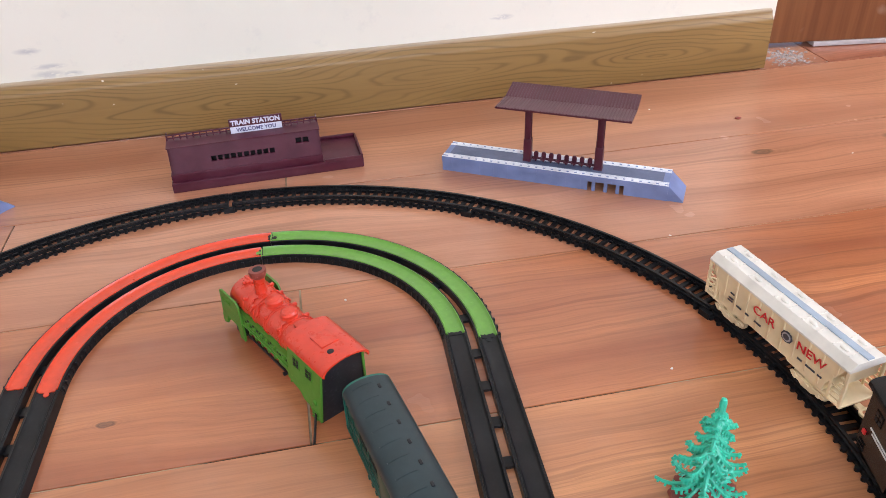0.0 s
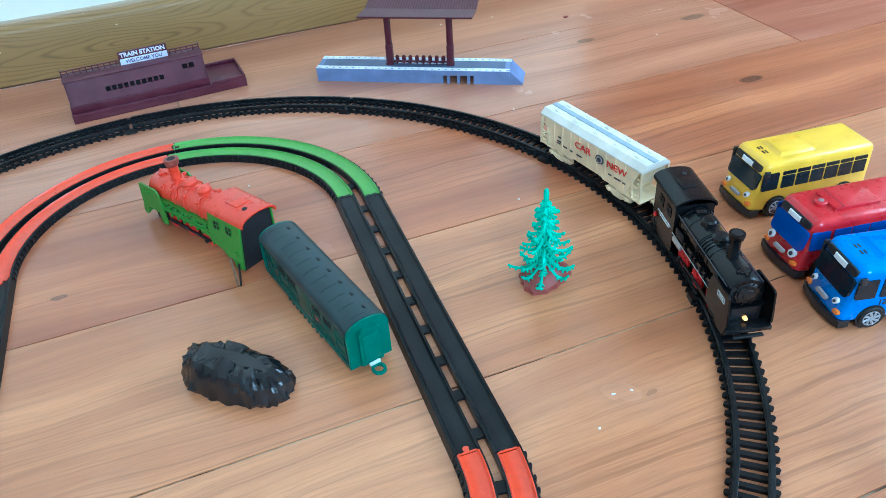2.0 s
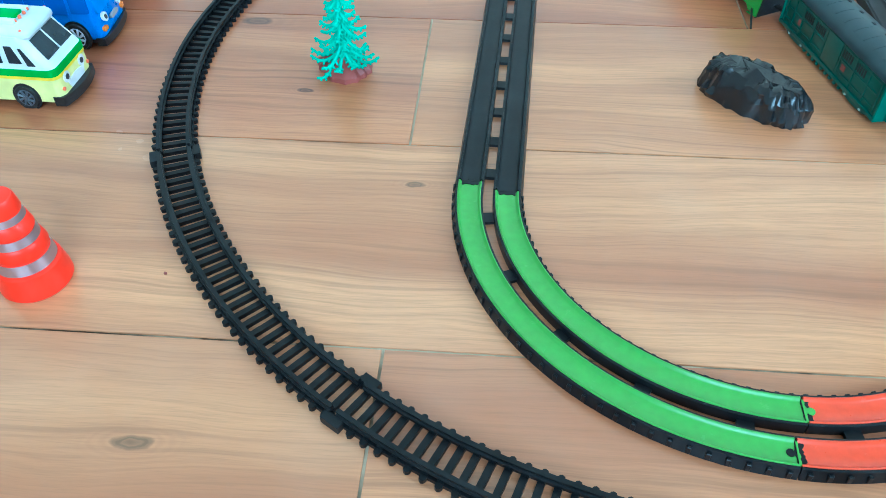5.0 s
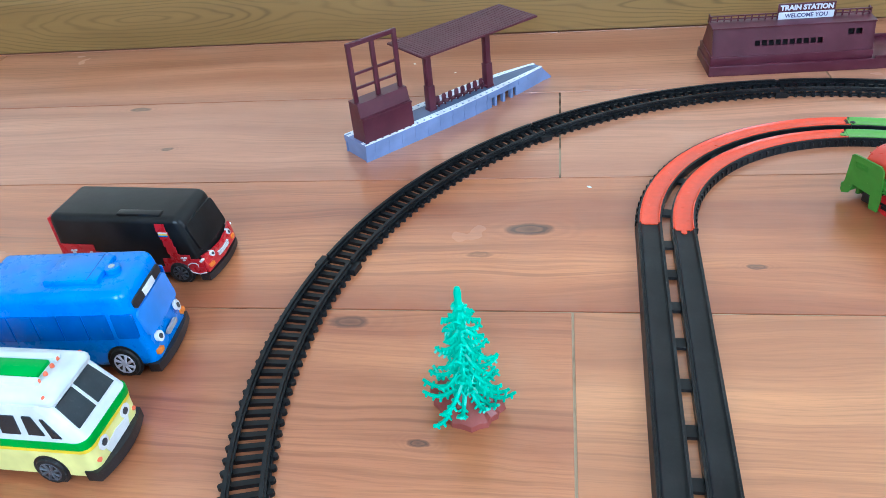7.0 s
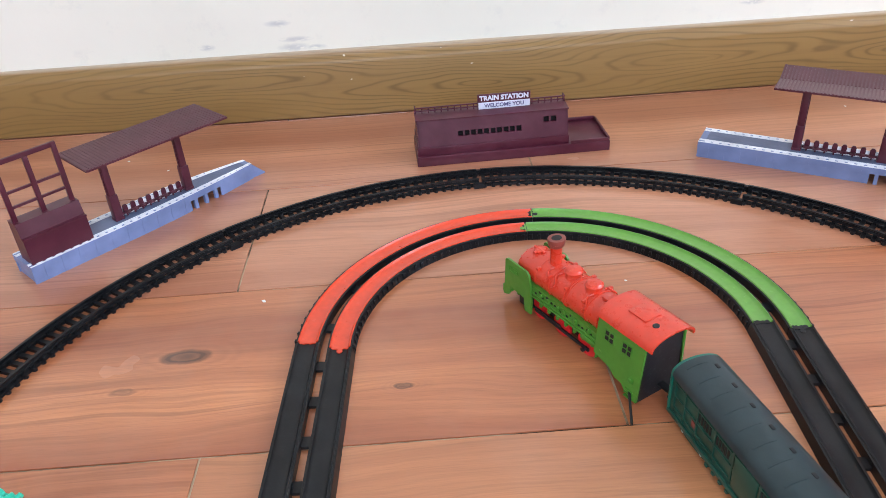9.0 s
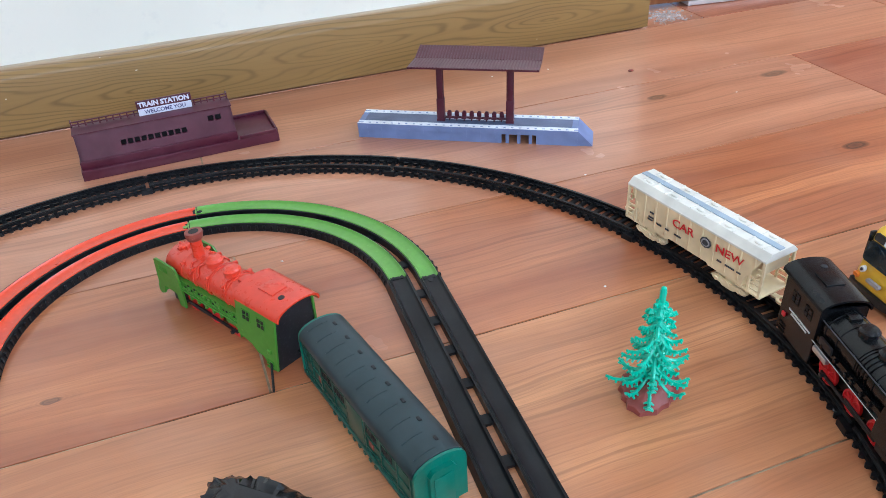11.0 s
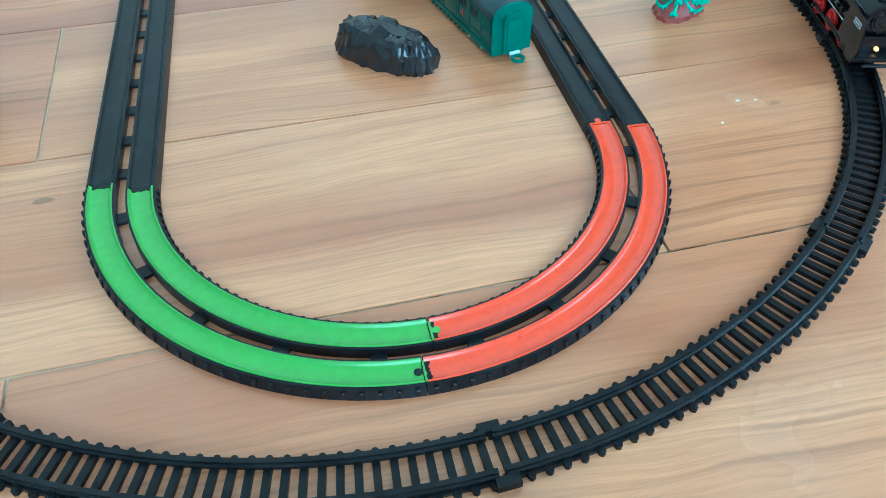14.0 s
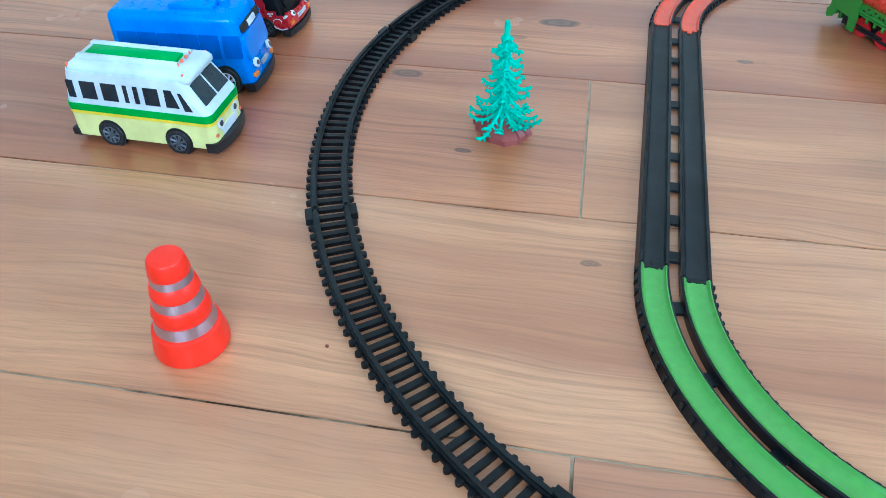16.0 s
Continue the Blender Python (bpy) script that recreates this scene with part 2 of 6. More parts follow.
def lit_bulb():
    k = Mat("lit_bulb")
    k.put(k.b.inputs["Base Color"], (1.0, 0.6, 0.25, 1))
    k.put(k.b.inputs["Emission Color"], (1.0, 0.36, 0.06, 1))
    k.put(k.b.inputs["Emission Strength"], 1.3)
    return k.m


def metal(name, code, rough):
    k = Mat(name)
    p = k.node("TexCoord").outputs["Object"]
    k.put(k.b.inputs["Base Color"], lin(code))
    k.put(k.b.inputs["Metallic"], 0.9)
    k.put(k.b.inputs["Roughness"], k.math("ADD", rough, k.math("MULTIPLY", k.noise(p, 300, 3), 0.15)))
    return k.m


def worn_paint(name, code, under, amount, rough=0.4, coat=0.0):
    """Brushed-on paint that is patchy over the plastic under it."""
    k = Mat(name)
    p = k.node("TexCoord").outputs["Object"]
    base = lin(code)
    n = k.noise(p, 160, 5, 0.65)
    brush = k.noise(p, 190.0, 3)
    col = k.mix(k.ramp(brush, 0.3, 0.7), tuple(c * 0.88 for c in base[:3]) + (1,), base)
    col = k.mix(k.ramp(n, 0.72 - amount, 0.76 - amount), col, lin(under))
    k.put(k.b.inputs["Base Color"], col)
    k.put(k.b.inputs["Roughness"], k.math("ADD", rough - 0.08, k.math("MULTIPLY", n, 0.22)))
    k.put(k.b.inputs["Coat Weight"], coat)
    k.put(k.b.inputs["Coat Roughness"], k.math("MULTIPLY_ADD", n, 0.3, 0.08))
    k.bump(k.math("ADD", brush, n), 0.25, 0.0004)
    return k.m


M = {
    "floor_red": floor_wood("red_laminate", "975031", "CF8656"), "floor_mid": floor_wood("brown_laminate", "9D5735", "D5905E"), "floor_pink_sheen": floor_wood("pink_sheen_laminate", "9E5A42", "CC8C6C"), "floor_tan": floor_wood("tan_laminate", "A45E3A", "DA9968"), "skirting": skirting_wood(), "wall": wall_paint(), "plain": plain_wall("room_paint", "CBC7BE"),
    "ceiling": plain_wall("ceiling_paint", "DCD9D2"), "door": door_wood(), "grout": grout(), "glass": clear_glass(), "bulb": lit_bulb(),
    "strip": plastic("pale_door_strip", "BEB6B4", 0.6, 0.3, 0.2), "frame": plastic("white_frame", "E8E8E4", 0.4), "jamb": plastic("dark_grey_plastic", "3C3E44", 0.5), "rubble": plastic("grey_plaster", "A39C97", 0.9, 0.2, 0.3),
    "track": plastic("black_track_plastic", "07090D", 0.40, 0.3, 0.012, 0.0, 0.28), "trackside": plastic("black_base_plastic", "07090D", 0.36, 0.3, 0.012, 0.0, 0.28),
    "lane_black": plastic("black_lane_plastic", "090B0F", 0.42, 0.3, 0.015, 0.0, 0.3),
    "lane_red": worn_paint("red_lane_paint", "E04620", "E65A34", 0.0, 0.28, 0.4), "lane_green": worn_paint("green_lane_paint", "68A23C", "7AAC50", 0.0, 0.34, 0.35),
    "black": plastic("black_engine_plastic", "06080B", 0.24, 0.16, 0.0, 0.0, 0.35), "black_matt": plastic("black_matt_plastic", "090A0D", 0.5, 0.2, 0.015),
    "wheel_red": plastic("red_wheel_plastic", "D3161C", 0.32), "silver": metal("silver_paint", "C9CCD0", 0.28), "white_ink": plastic("white_ink", "D8DADA", 0.5),
    "hopper_roof": plastic("pale_roof_plastic", "E2DED2", 0.42, 0.25, 0.05), "cream": plastic("cream_plastic", "E6D2A8", 0.42, 0.25, 0.05), "cream_dirty": plastic("yellowed_plastic", "E2CFA6", 0.5, 0.25, 0.1), "roof_strip": plastic("pale_blue_strip", "A2B0BC", 0.4),
    "red_ink": plastic("red_ink", "D02224", 0.5), "dark_ink": plastic("dark_ink", "3A3A40", 0.5),
    "engine_red": worn_paint("red_engine_paint", "DA3E24", "E67254", 0.0, 0.26, 0.35), "chimney_worn": worn_paint("worn_chimney_paint", "8A4438", "C07A6C", 0.12, 0.35), "engine_green": worn_paint("green_engine_paint", "4F8A2C", "74A84C", 0.04, 0.40),
    "navy_dark": plastic("dark_inside", "0B0B10", 0.6), "wagon_green": plastic("green_wagon_plastic", "0F4A3C", 0.4, 0.3, 0.02), "wagon_end": plastic("bright_green_end", "0E6B58", 0.34),
    "wagon_roof": plastic("slate_green_roof", "182F34", 0.34, 0.3, 0.012), "hook_white": plastic("pale_sticker", "CFE0DA", 0.5),
    "maroon": plastic("maroon_plastic", "4E1528", 0.36, 0.3, 0.012), "maroon_shade": plastic("shaded_maroon", "12070C", 0.6), "platform": plastic("blue_grey_plastic", "7484AE", 0.42, 0.25, 0.08),
    "deck": plastic("grey_deck", "5F6A86", 0.5, 0.25, 0.12), "white_line": plastic("white_edge_paint", "EEF0F6", 0.5), "sign_white": plastic("white_sign", "DCDEEC", 0.45), "sign_ink": plastic("purple_ink", "55507A", 0.5),
    "tree": plastic("teal_tree_plastic", "2FC09E", 0.34, 0.3, 0.03), "tree_base": plastic("brown_tree_base", "8A4038", 0.45), "rock": plastic("black_rock_plastic", "0B0E13", 0.24, 0.15, 0.0, 0.15),
    "cone": plastic("orange_cone_plastic", "FF2602", 0.36, 0.15, 0.0, 0.05, 0.3), "band": metal("reflective_band", "C4AEB4", 0.30),
    "yellow": plastic("yellow_bus_plastic", "F2C430", 0.3, 0.2, 0.01, 0.2), "red": plastic("red_bus_plastic", "BE1524", 0.28, 0.2, 0.02, 0.3), "blue": plastic("blue_bus_plastic", "0A7CE0", 0.28, 0.2, 0.006, 0.2),
    "blue_side": plastic("blue_side_glass", "0A5CB8", 0.2), "blue_deep": plastic("deep_blue_panel", "0B4DA6", 0.25), "bus_black": plastic("black_bus_plastic", "0A0B0D", 0.30, 0.2, 0.0, 0.0, 0.3), "tint": plastic("dark_window_paint", "10202A", 0.16, 0.1, 0.02),
    "tint_blue": plastic("blue_window_paint", "1F4FA8", 0.16, 0.1, 0.02), "tint_pale": plastic("pale_window_paint", "4A88E0", 0.14, 0.1, 0.02), "tyre": plastic("tyre_rubber", "0F0F10", 0.6, 0.2, 0.12), "rim": plastic("rim_paint", "A4A6AC", 0.3), "rim_dark": plastic("dark_rim", "4E5057", 0.35), "rim_white": plastic("white_rim", "CBC9D6", 0.4),
    "lens_white": plastic("white_lens", "E9E9EA", 0.25), "amber": plastic("amber_lens", "E8801C", 0.28), "orange_dot": plastic("orange_lens", "EE7048", 0.3), "grille": plastic("grey_grille", "A8A6A8", 0.35), "bumper": plastic("black_bumper", "131316", 0.45),
    "van_cream": plastic("cream_van_plastic", "E9E58F", 0.32, 0.2, 0.03, 0.2), "van_white": plastic("white_van_plastic", "D9DFE2", 0.3, 0.2, 0.02, 0.2), "van_green": plastic("green_stripe", "14A32C", 0.35), "van_yellow": plastic("yellow_stripe", "F0D51E", 0.35),
}


# ---- building blocks ----
def link(name, bm, mat, parent=None, label="", smooth=35):
    """One mesh object out of a bmesh, under its thing where one is given."""
    mesh = bpy.data.meshes.new(name)
    bmesh.ops.recalc_face_normals(bm, faces=bm.faces)
    bm.to_mesh(mesh)
    bm.free()
    mesh.materials.append(M[mat])
    if smooth:
        mesh.shade_smooth()
        mesh.set_sharp_from_angle(angle=radians(smooth))
    ob = new(name, mesh)
    if parent:
        ob.parent = parent
    if label:
        tagged(ob, label)
    return ob


def part(name, bm, mat, parent, label=""):
    return link(name, bm, mat, parent, label)


def share(name, mesh, parent, m):
    """Another object on a mesh that is already made."""
    ob = new(name, mesh)
    ob.parent = parent
    ob.matrix_basis = m
    return ob


def thing(name, m, label, category, group="", kind=""):
    ob = new(name)
    ob.empty_display_size = 0.01
    ob.matrix_world = m
    return tagged(ob, label, category, group, kind)


def box(bm, x0, x1, y0, y1, z0, z1, bevel=0.0, seg=2, m=None):
    res = bmesh.ops.create_cube(bm, size=1.0)
    vs = res["verts"]
    bmesh.ops.scale(bm, vec=(x1 - x0, y1 - y0, z1 - z0), verts=vs)
    bmesh.ops.translate(bm, vec=((x0 + x1) / 2, (y0 + y1) / 2, (z0 + z1) / 2), verts=vs)
    if bevel:
        es = list({e for v in vs for e in v.link_edges})
        out = bmesh.ops.bevel(bm, geom=es, offset=bevel, segments=seg, affect="EDGES", profile=0.5)
        vs = list({v for f in out["faces"] for v in f.verts} | {v for v in vs if v.is_valid})
    if m is not None:
        bmesh.ops.transform(bm, matrix=m, verts=vs)
    return vs


def block(x0, x1, y0, y1, z0, z1, bevel=0.0, seg=2):
    bm = bmesh.new()
    box(bm, x0, x1, y0, y1, z0, z1, bevel, seg)
    return bm


def rod(bm, p, q, r0, r1=None, seg=12):
    p, q = Vector(p), Vector(q)
    r1 = r0 if r1 is None else r1
    res = bmesh.ops.create_cone(bm, cap_ends=True, segments=seg, radius1=r0, radius2=r1, depth=(q - p).length)
    turn = (q - p).to_track_quat("Z", "Y").to_matrix().to_4x4()
    bmesh.ops.transform(bm, matrix=Matrix.Translation((p + q) / 2) @ turn, verts=res["verts"])
    return res["verts"]


def lathe(bm, profile, m=None, seg=24):
    """A turned shape: profile of (radius, height), round z."""
    rows = []
    for r, z in profile:
        rows.append([bm.verts.new((r * math.cos(2 * math.pi * i / seg), r * math.sin(2 * math.pi * i / seg), z)) for i in range(seg)])
    for a, b in zip(rows, rows[1:]):
        for i in range(seg):
            bm.faces.new((a[i], a[(i + 1) % seg], b[(i + 1) % seg], b[i]))
    bm.faces.new(rows[0][::-1])
    bm.faces.new(rows[-1])
    vs = [v for row in rows for v in row]
    if m is not None:
        bmesh.ops.transform(bm, matrix=m, verts=vs)
    return vs


def prism(bm, outline, axis, a, b):
    """A closed outline of two coordinates, drawn out along an axis from a to b."""
    def at(u, v, w):
        return {"x": (w, u, v), "y": (u, w, v), "z": (u, v, w)}[axis]
    lo = [bm.verts.new(at(u, v, a)) for u, v in outline]
    hi = [bm.verts.new(at(u, v, b)) for u, v in outline]
    n = len(outline)
    for i in range(n):
        bm.faces.new((lo[i], lo[(i + 1) % n], hi[(i + 1) % n], hi[i]))
    bm.faces.new(lo[::-1])
    bm.faces.new(hi)
    return lo + hi


def sweep(bm, outline, rail):
    """A closed outline of (across, height) carried along rail points of (place, sideways)."""
    rows = [[bm.verts.new((o[0] + s[0] * u, o[1] + s[1] * u, z)) for u, z in outline] for o, s in rail]
    n = len(outline)
    for a, b in zip(rows, rows[1:]):
        for i in range(n):
            bm.faces.new((a[i], a[(i + 1) % n], b[(i + 1) % n], b[i]))
    bm.faces.new(rows[0][::-1])
    bm.faces.new(rows[-1])


def tube(bm, pts, r, seg=6):
    """One bent round bar through the points."""
    rows = []
    for i, p in enumerate(pts):
        d = Vector(pts[min(i + 1, len(pts) - 1)]) - Vector(pts[max(i - 1, 0)])
        turn = d.to_track_quat("Z", "Y").to_matrix()
        rows.append([bm.verts.new(Vector(p) + turn @ Vector((r * math.cos(2 * math.pi * k / seg), r * math.sin(2 * math.pi * k / seg), 0))) for k in range(seg)])
    for a, b in zip(rows, rows[1:]):
        for k in range(seg):
            bm.faces.new((a[k], a[(k + 1) % seg], b[(k + 1) % seg], b[k]))
    bm.faces.new(rows[0][::-1])
    bm.faces.new(rows[-1])


def words(text, size, mat, parent, m, name="lettering", label="", bold=0.0):
    """Lettering in the built-in font, as a thin mesh. It reads along x and stands up along y of the pose m."""
    cu = bpy.data.curves.new("lettering", "FONT")
    cu.offset = bold
    cu.body, cu.size, cu.extrude, cu.align_x, cu.align_y, cu.resolution_u = text, size, 0.00025, "CENTER", "CENTER", 3
    tmp = bpy.data.objects.new("lettering", cu)
    scene.collection.objects.link(tmp)
    mesh = bpy.data.meshes.new_from_object(tmp.evaluated_get(bpy.context.evaluated_depsgraph_get()))
    bpy.data.objects.remove(tmp)
    mesh.materials.clear()
    mesh.materials.append(M[mat])
    ob = new(name, mesh)
    ob.parent = parent
    ob.matrix_basis = m
    if label:
        tagged(ob, label)
    return ob


# ---- the room ----
def holed_wall(name, label, fixed, span, hole, thick, axis):
    """A wall in the plane axis = fixed .. fixed + thick, along span, with one rectangular opening (a0, a1, z0, z1)."""
    bm = bmesh.new()
    a0, a1, z0, z1 = hole
    lo, hi = sorted((fixed, fixed + thick))
    for s0, s1, h0, h1 in ((span[0], a0, 0, HIGH), (a1, span[1], 0, HIGH), (a0, a1, 0, z0), (a0, a1, z1, HIGH)):
        if h1 - h0 < 0.001 or s1 - s0 < 0.001:
            continue
        if axis == "x":
            box(bm, lo, hi, s0, s1, h0, h1)
        else:
            box(bm, s0, s1, lo, hi, h0, h1)
    return tagged(link(name, bm, "wall" if name == "wall_north" else "plain", smooth=0), label, "wall", kind="structure")


DOOR0, DOOR1 = 0.745, 1.60
holed_wall("wall_north", "white painted wall with small scuffs above the skirting", NORTH, (WEST - 0.12, EAST + 0.12), (DOOR0, DOOR1, 0.0, 2.05), 0.14, "y")
holed_wall("wall_east", "white painted wall with a wide window", EAST, (SOUTH, NORTH), (-1.2, 0.5, 0.6, 2.1), 0.12, "x")
holed_wall("wall_south", "white painted wall with a window", SOUTH, (WEST - 0.12, EAST + 0.12), (-0.95, 0.75, 0.9, 2.1), -0.12, "y")
tagged(link("wall_west", block(WEST - 0.12, WEST, SOUTH, NORTH, 0, HIGH), "plain", smooth=0), "plain white painted wall", "wall", kind="structure")
tagged(link("ceiling", block(WEST - 0.12, EAST + 0.12, SOUTH - 0.12, NORTH + 0.14, HIGH, HIGH + 0.1), "ceiling", smooth=0), "plain white ceiling", "ceiling", kind="structure")


def room_window(name, m, w, h):
    win = thing(name, m, "white framed window with two clear panes", "window", kind="structure")
    bm = bmesh.new()
    for x0, x1, z0, z1 in ((-w / 2, w / 2, 0, 0.05), (-w / 2, w / 2, h - 0.05, h), (-w / 2, -w / 2 + 0.05, 0.05, h - 0.05), (w / 2 - 0.05, w / 2, 0.05, h - 0.05), (-0.025, 0.025, 0.05, h - 0.05)):
        box(bm, x0, x1, 0.03, 0.08, z0, z1)
    part("window_frame", bm, "frame", win)
    for x0, x1 in ((-w / 2 + 0.05, -0.025), (0.025, w / 2 - 0.05)):
        pane = part("pane", block(x0, x1, 0.052, 0.058, 0.05, h - 0.05), "glass", win)
        pane.visible_shadow = False
    return win


room_window("window_1", pose(EAST, -0.35, 0.6, 0, 0, -90), 1.7, 1.5)
room_window("window_2", pose(-0.1, SOUTH, 0.9, 0, 0, 180), 1.7, 1.2)

# door leaf standing slightly ajar in its opening, with a pale strip along its foot
door = thing("door_1", pose(DOOR0 + 0.032, 1.0185, 0, 0, 0, -8.0), "brown wooden door slightly ajar with a pale strip along its foot", "door", kind="structure")
leaf = DOOR1 - DOOR0 - 0.070
part("door_leaf", block(0.0, leaf, 0.0, 0.036, 0.0075, 2.0, 0.002), "door", door)
part("foot_strip", block(0.070, leaf - 0.004, -0.0015, 0.034, 0.0008, 0.0072, 0.0006), "strip", door, "pale strip along the door's foot")
bm = bmesh.new()
rod(bm, (leaf - 0.06, 0.0, 1.0), (leaf - 0.06, -0.045, 1.0), 0.011)
rod(bm, (leaf - 0.06, -0.042, 1.0), (leaf - 0.17, -0.042, 1.0), 0.009)
part("door_handle", bm, "silver", door)
bm = bmesh.new()
for x0, x1 in ((DOOR0, DOOR0 + 0.020), (DOOR1 - 0.020, DOOR1)):
    box(bm, x0, x1, NORTH + 0.060, NORTH + 0.130, 0.0, 2.030)
box(bm, DOOR0, DOOR1, NORTH + 0.060, NORTH + 0.130, 2.031, 2.05)
tagged(link("door_frame", bm, "door", smooth=0), "brown wooden door frame set back in the wall", "door frame", kind="structure")

# skirting board with a rounded shoulder
bm = bmesh.new()
prof = [(0.0, 0.0022), (0.0, 0.064), (0.0015, 0.0685), (0.0045, 0.071), (0.0055, 0.0735), (0.0065, 0.0765), (0.0095, 0.078), (0.0118, 0.078), (0.0118, 0.0022)]
prism(bm, [(0.950 + y, z) for y, z in prof], "x", WEST, DOOR0 - 0.008)
tagged(link("baseboard", bm, "skirting"), "olive-brown wood-grained skirting board along the white wall", "skirting board", kind="structure")

# ---- railway circle: ten curved sections of black plastic track ----
CX, CY, RAD = 0.0599, 0.3698, 0.3918
TIES = 30
# the joints between the sections, in degrees round the circle
JOINTS = (18.3, 55.6, 91.6, 127.5, 164.4, 201.1, 236.3, 271.7, 308.2, 342.7)


def arc(r, a0, a1, n):
    out = []
    for i in range(n + 1):
        a = radians(a0 + (a1 - a0) * i / n)
        out.append(((r * math.cos(a), r * math.sin(a)), (math.cos(a), math.sin(a))))
    return out


def tie_mesh():
    """One sleeper with rounded ends and a chair for each rail."""
    bm = bmesh.new()
    w = 0.0018
    pts = []
    for s in (1, -1):
        for i in range(5):
            a = radians(-90 + 45 * i) if s == 1 else radians(90 + 45 * i)
            pts.append((s * 0.0136 + 0.0018 * math.cos(a), w * math.sin(a)))
    prism(bm, pts, "z", 0.0, 0.0028)
    for s in (1, -1):
        box(bm, s * 0.0098 - 0.002, s * 0.0098 + 0.002, -0.0015, 0.0015, 0.0028, 0.0046)
    mesh = bpy.data.meshes.new("sleeper")
    bmesh.ops.recalc_face_normals(bm, faces=bm.faces)
    bm.to_mesh(mesh)
    bm.free()
    mesh.materials.append(M["track"])
    return mesh


def track_section(start, step):
    sec = thing("track_section", pose(CX, CY, 0, 0, 0, start), "curved black plastic toy railway track section on the wooden floor", "toy track", "railway circle")
    for s in (1, -1):
        r = RAD + s * 0.0098
        bm = bmesh.new()
        rail = [(-0.0019, 0.0044), (-0.0019, 0.0052), (-0.0007, 0.0056), (-0.0007, 0.0066), (-0.0012, 0.0070), (-0.0012, 0.0080), (0.0012, 0.0080), (0.0012, 0.0070), (0.0007, 0.0066), (0.0007, 0.0056), (0.0019, 0.0052), (0.0019, 0.0044)]
        sweep(bm, rail, arc(r, 0.25, step - 0.25, 18))
        part("rail", bm, "track", sec)
        bm = bmesh.new()
        sweep(bm, [(-0.0016, 0.0002), (-0.0016, 0.0026), (0.0016, 0.0026), (0.0016, 0.0002)], arc(RAD + s * 0.0110, 0.1, step - 0.1, 18))
        part("web", bm, "track", sec)
    for i in range(TIES):
        a = step * (i + 0.5) / TIES
        share("sleeper", SLEEPER, sec, pose(RAD * math.cos(radians(a)), RAD * math.sin(radians(a)), 0, 0, 0, a))
    # clip that holds the next section: a thick tab outside each rail
    for s in (1, -1):
        bm = bmesh.new()
        r0, r1 = sorted((RAD + s * 0.0115, RAD + s * 0.0163))
        sweep(bm, [(0, 0.0), (0, 0.0050), (r1 - r0, 0.0046), (r1 - r0, 0.0)], [((r0 * math.cos(a), r0 * math.sin(a)), (math.cos(a), math.sin(a))) for a in (radians(-0.55), radians(0.3), radians(1.05))])
        part("clip", bm, "track", sec)
    return sec


SLEEPER = tie_mesh()
for a0, a1 in zip(JOINTS, JOINTS[1:] + (JOINTS[0] + 360.0,)):
    track_section(a0, a1 - a0)

# ---- two-lane oval ----
OX, OY, TURN_O = 0.0697, 0.3540, -2.44
LANE_R = (0.1704, 0.1469)
HALF_L, LANE_W = 0.1560, 0.0160
# the joints of the outer lane sit a little further round one way, those of the inner lane the other way
STAGGER = (-0.0046, 0.0030)
H = LANE_W / 2
HC = H - 0.0007
LANE = [(-HC, 0.0032), (-HC, 0.0074), (-HC + 0.0007, 0.0077), (-HC + 0.0016, 0.0062), (-HC + 0.0026, 0.0056), (HC - 0.0026, 0.0056), (HC - 0.0016, 0.0062), (HC - 0.0007, 0.0077), (HC, 0.0074), (HC, 0.0032)]


def base_profile(side):
    """Black trough that holds a lane and shows on both its sides; a wider foot on the free side."""
    lo, hi = (0.0006, 0.0022) if side > 0 else (0.0022, 0.0006)
    return [(-H - lo, 0.0), (-H - 0.0006, 0.0068), (-HC - 0.0001, 0.0071), (-HC - 0.0001, 0.0030), (HC + 0.0001, 0.0030), (HC + 0.0001, 0.0071), (H + 0.0006, 0.0068), (H + hi, 0.0)]


def ring(r, s):
    """Place and outward direction at the length s along a lane of radius r, from the foot of the east straight, round by north."""
    bend, run = math.pi * r / 2, 2 * HALF_L
    s %= 4 * bend + 2 * run
    if s < run:
        return (r, s - HALF_L), (1.0, 0.0)
    s -= run
    if s < 2 * bend:
        a = s / r
        return (r * math.cos(a), HALF_L + r * math.sin(a)), (math.cos(a), math.sin(a))
    s -= 2 * bend
    if s < run:
        return (-r, HALF_L - s), (-1.0, 0.0)
    a = math.pi + (s - run) / r
    return (r * math.cos(a), -HALF_L + r * math.sin(a)), (math.cos(a), math.sin(a))


def reach(r, k):
    """From where to where the section k lies along a lane: straight, two curves, straight, two curves."""
    bend, run = math.pi * r / 2, 2 * HALF_L
    marks = [0.0, run, run + bend, run + 2 * bend, 2 * run + 2 * bend, 2 * run + 3 * bend, 2 * run + 4 * bend]
    d = STAGGER[LANE_R.index(r)]
    return marks[k] + d, marks[k + 1] + d


def lane_rail(r, s0, s1, n, at):
    out = []
    for i in range(n + 1):
        (x, y), side = ring(r, s0 + (s1 - s0) * i / n)
        out.append(((x - at[0], y - at[1]), side))
    return out


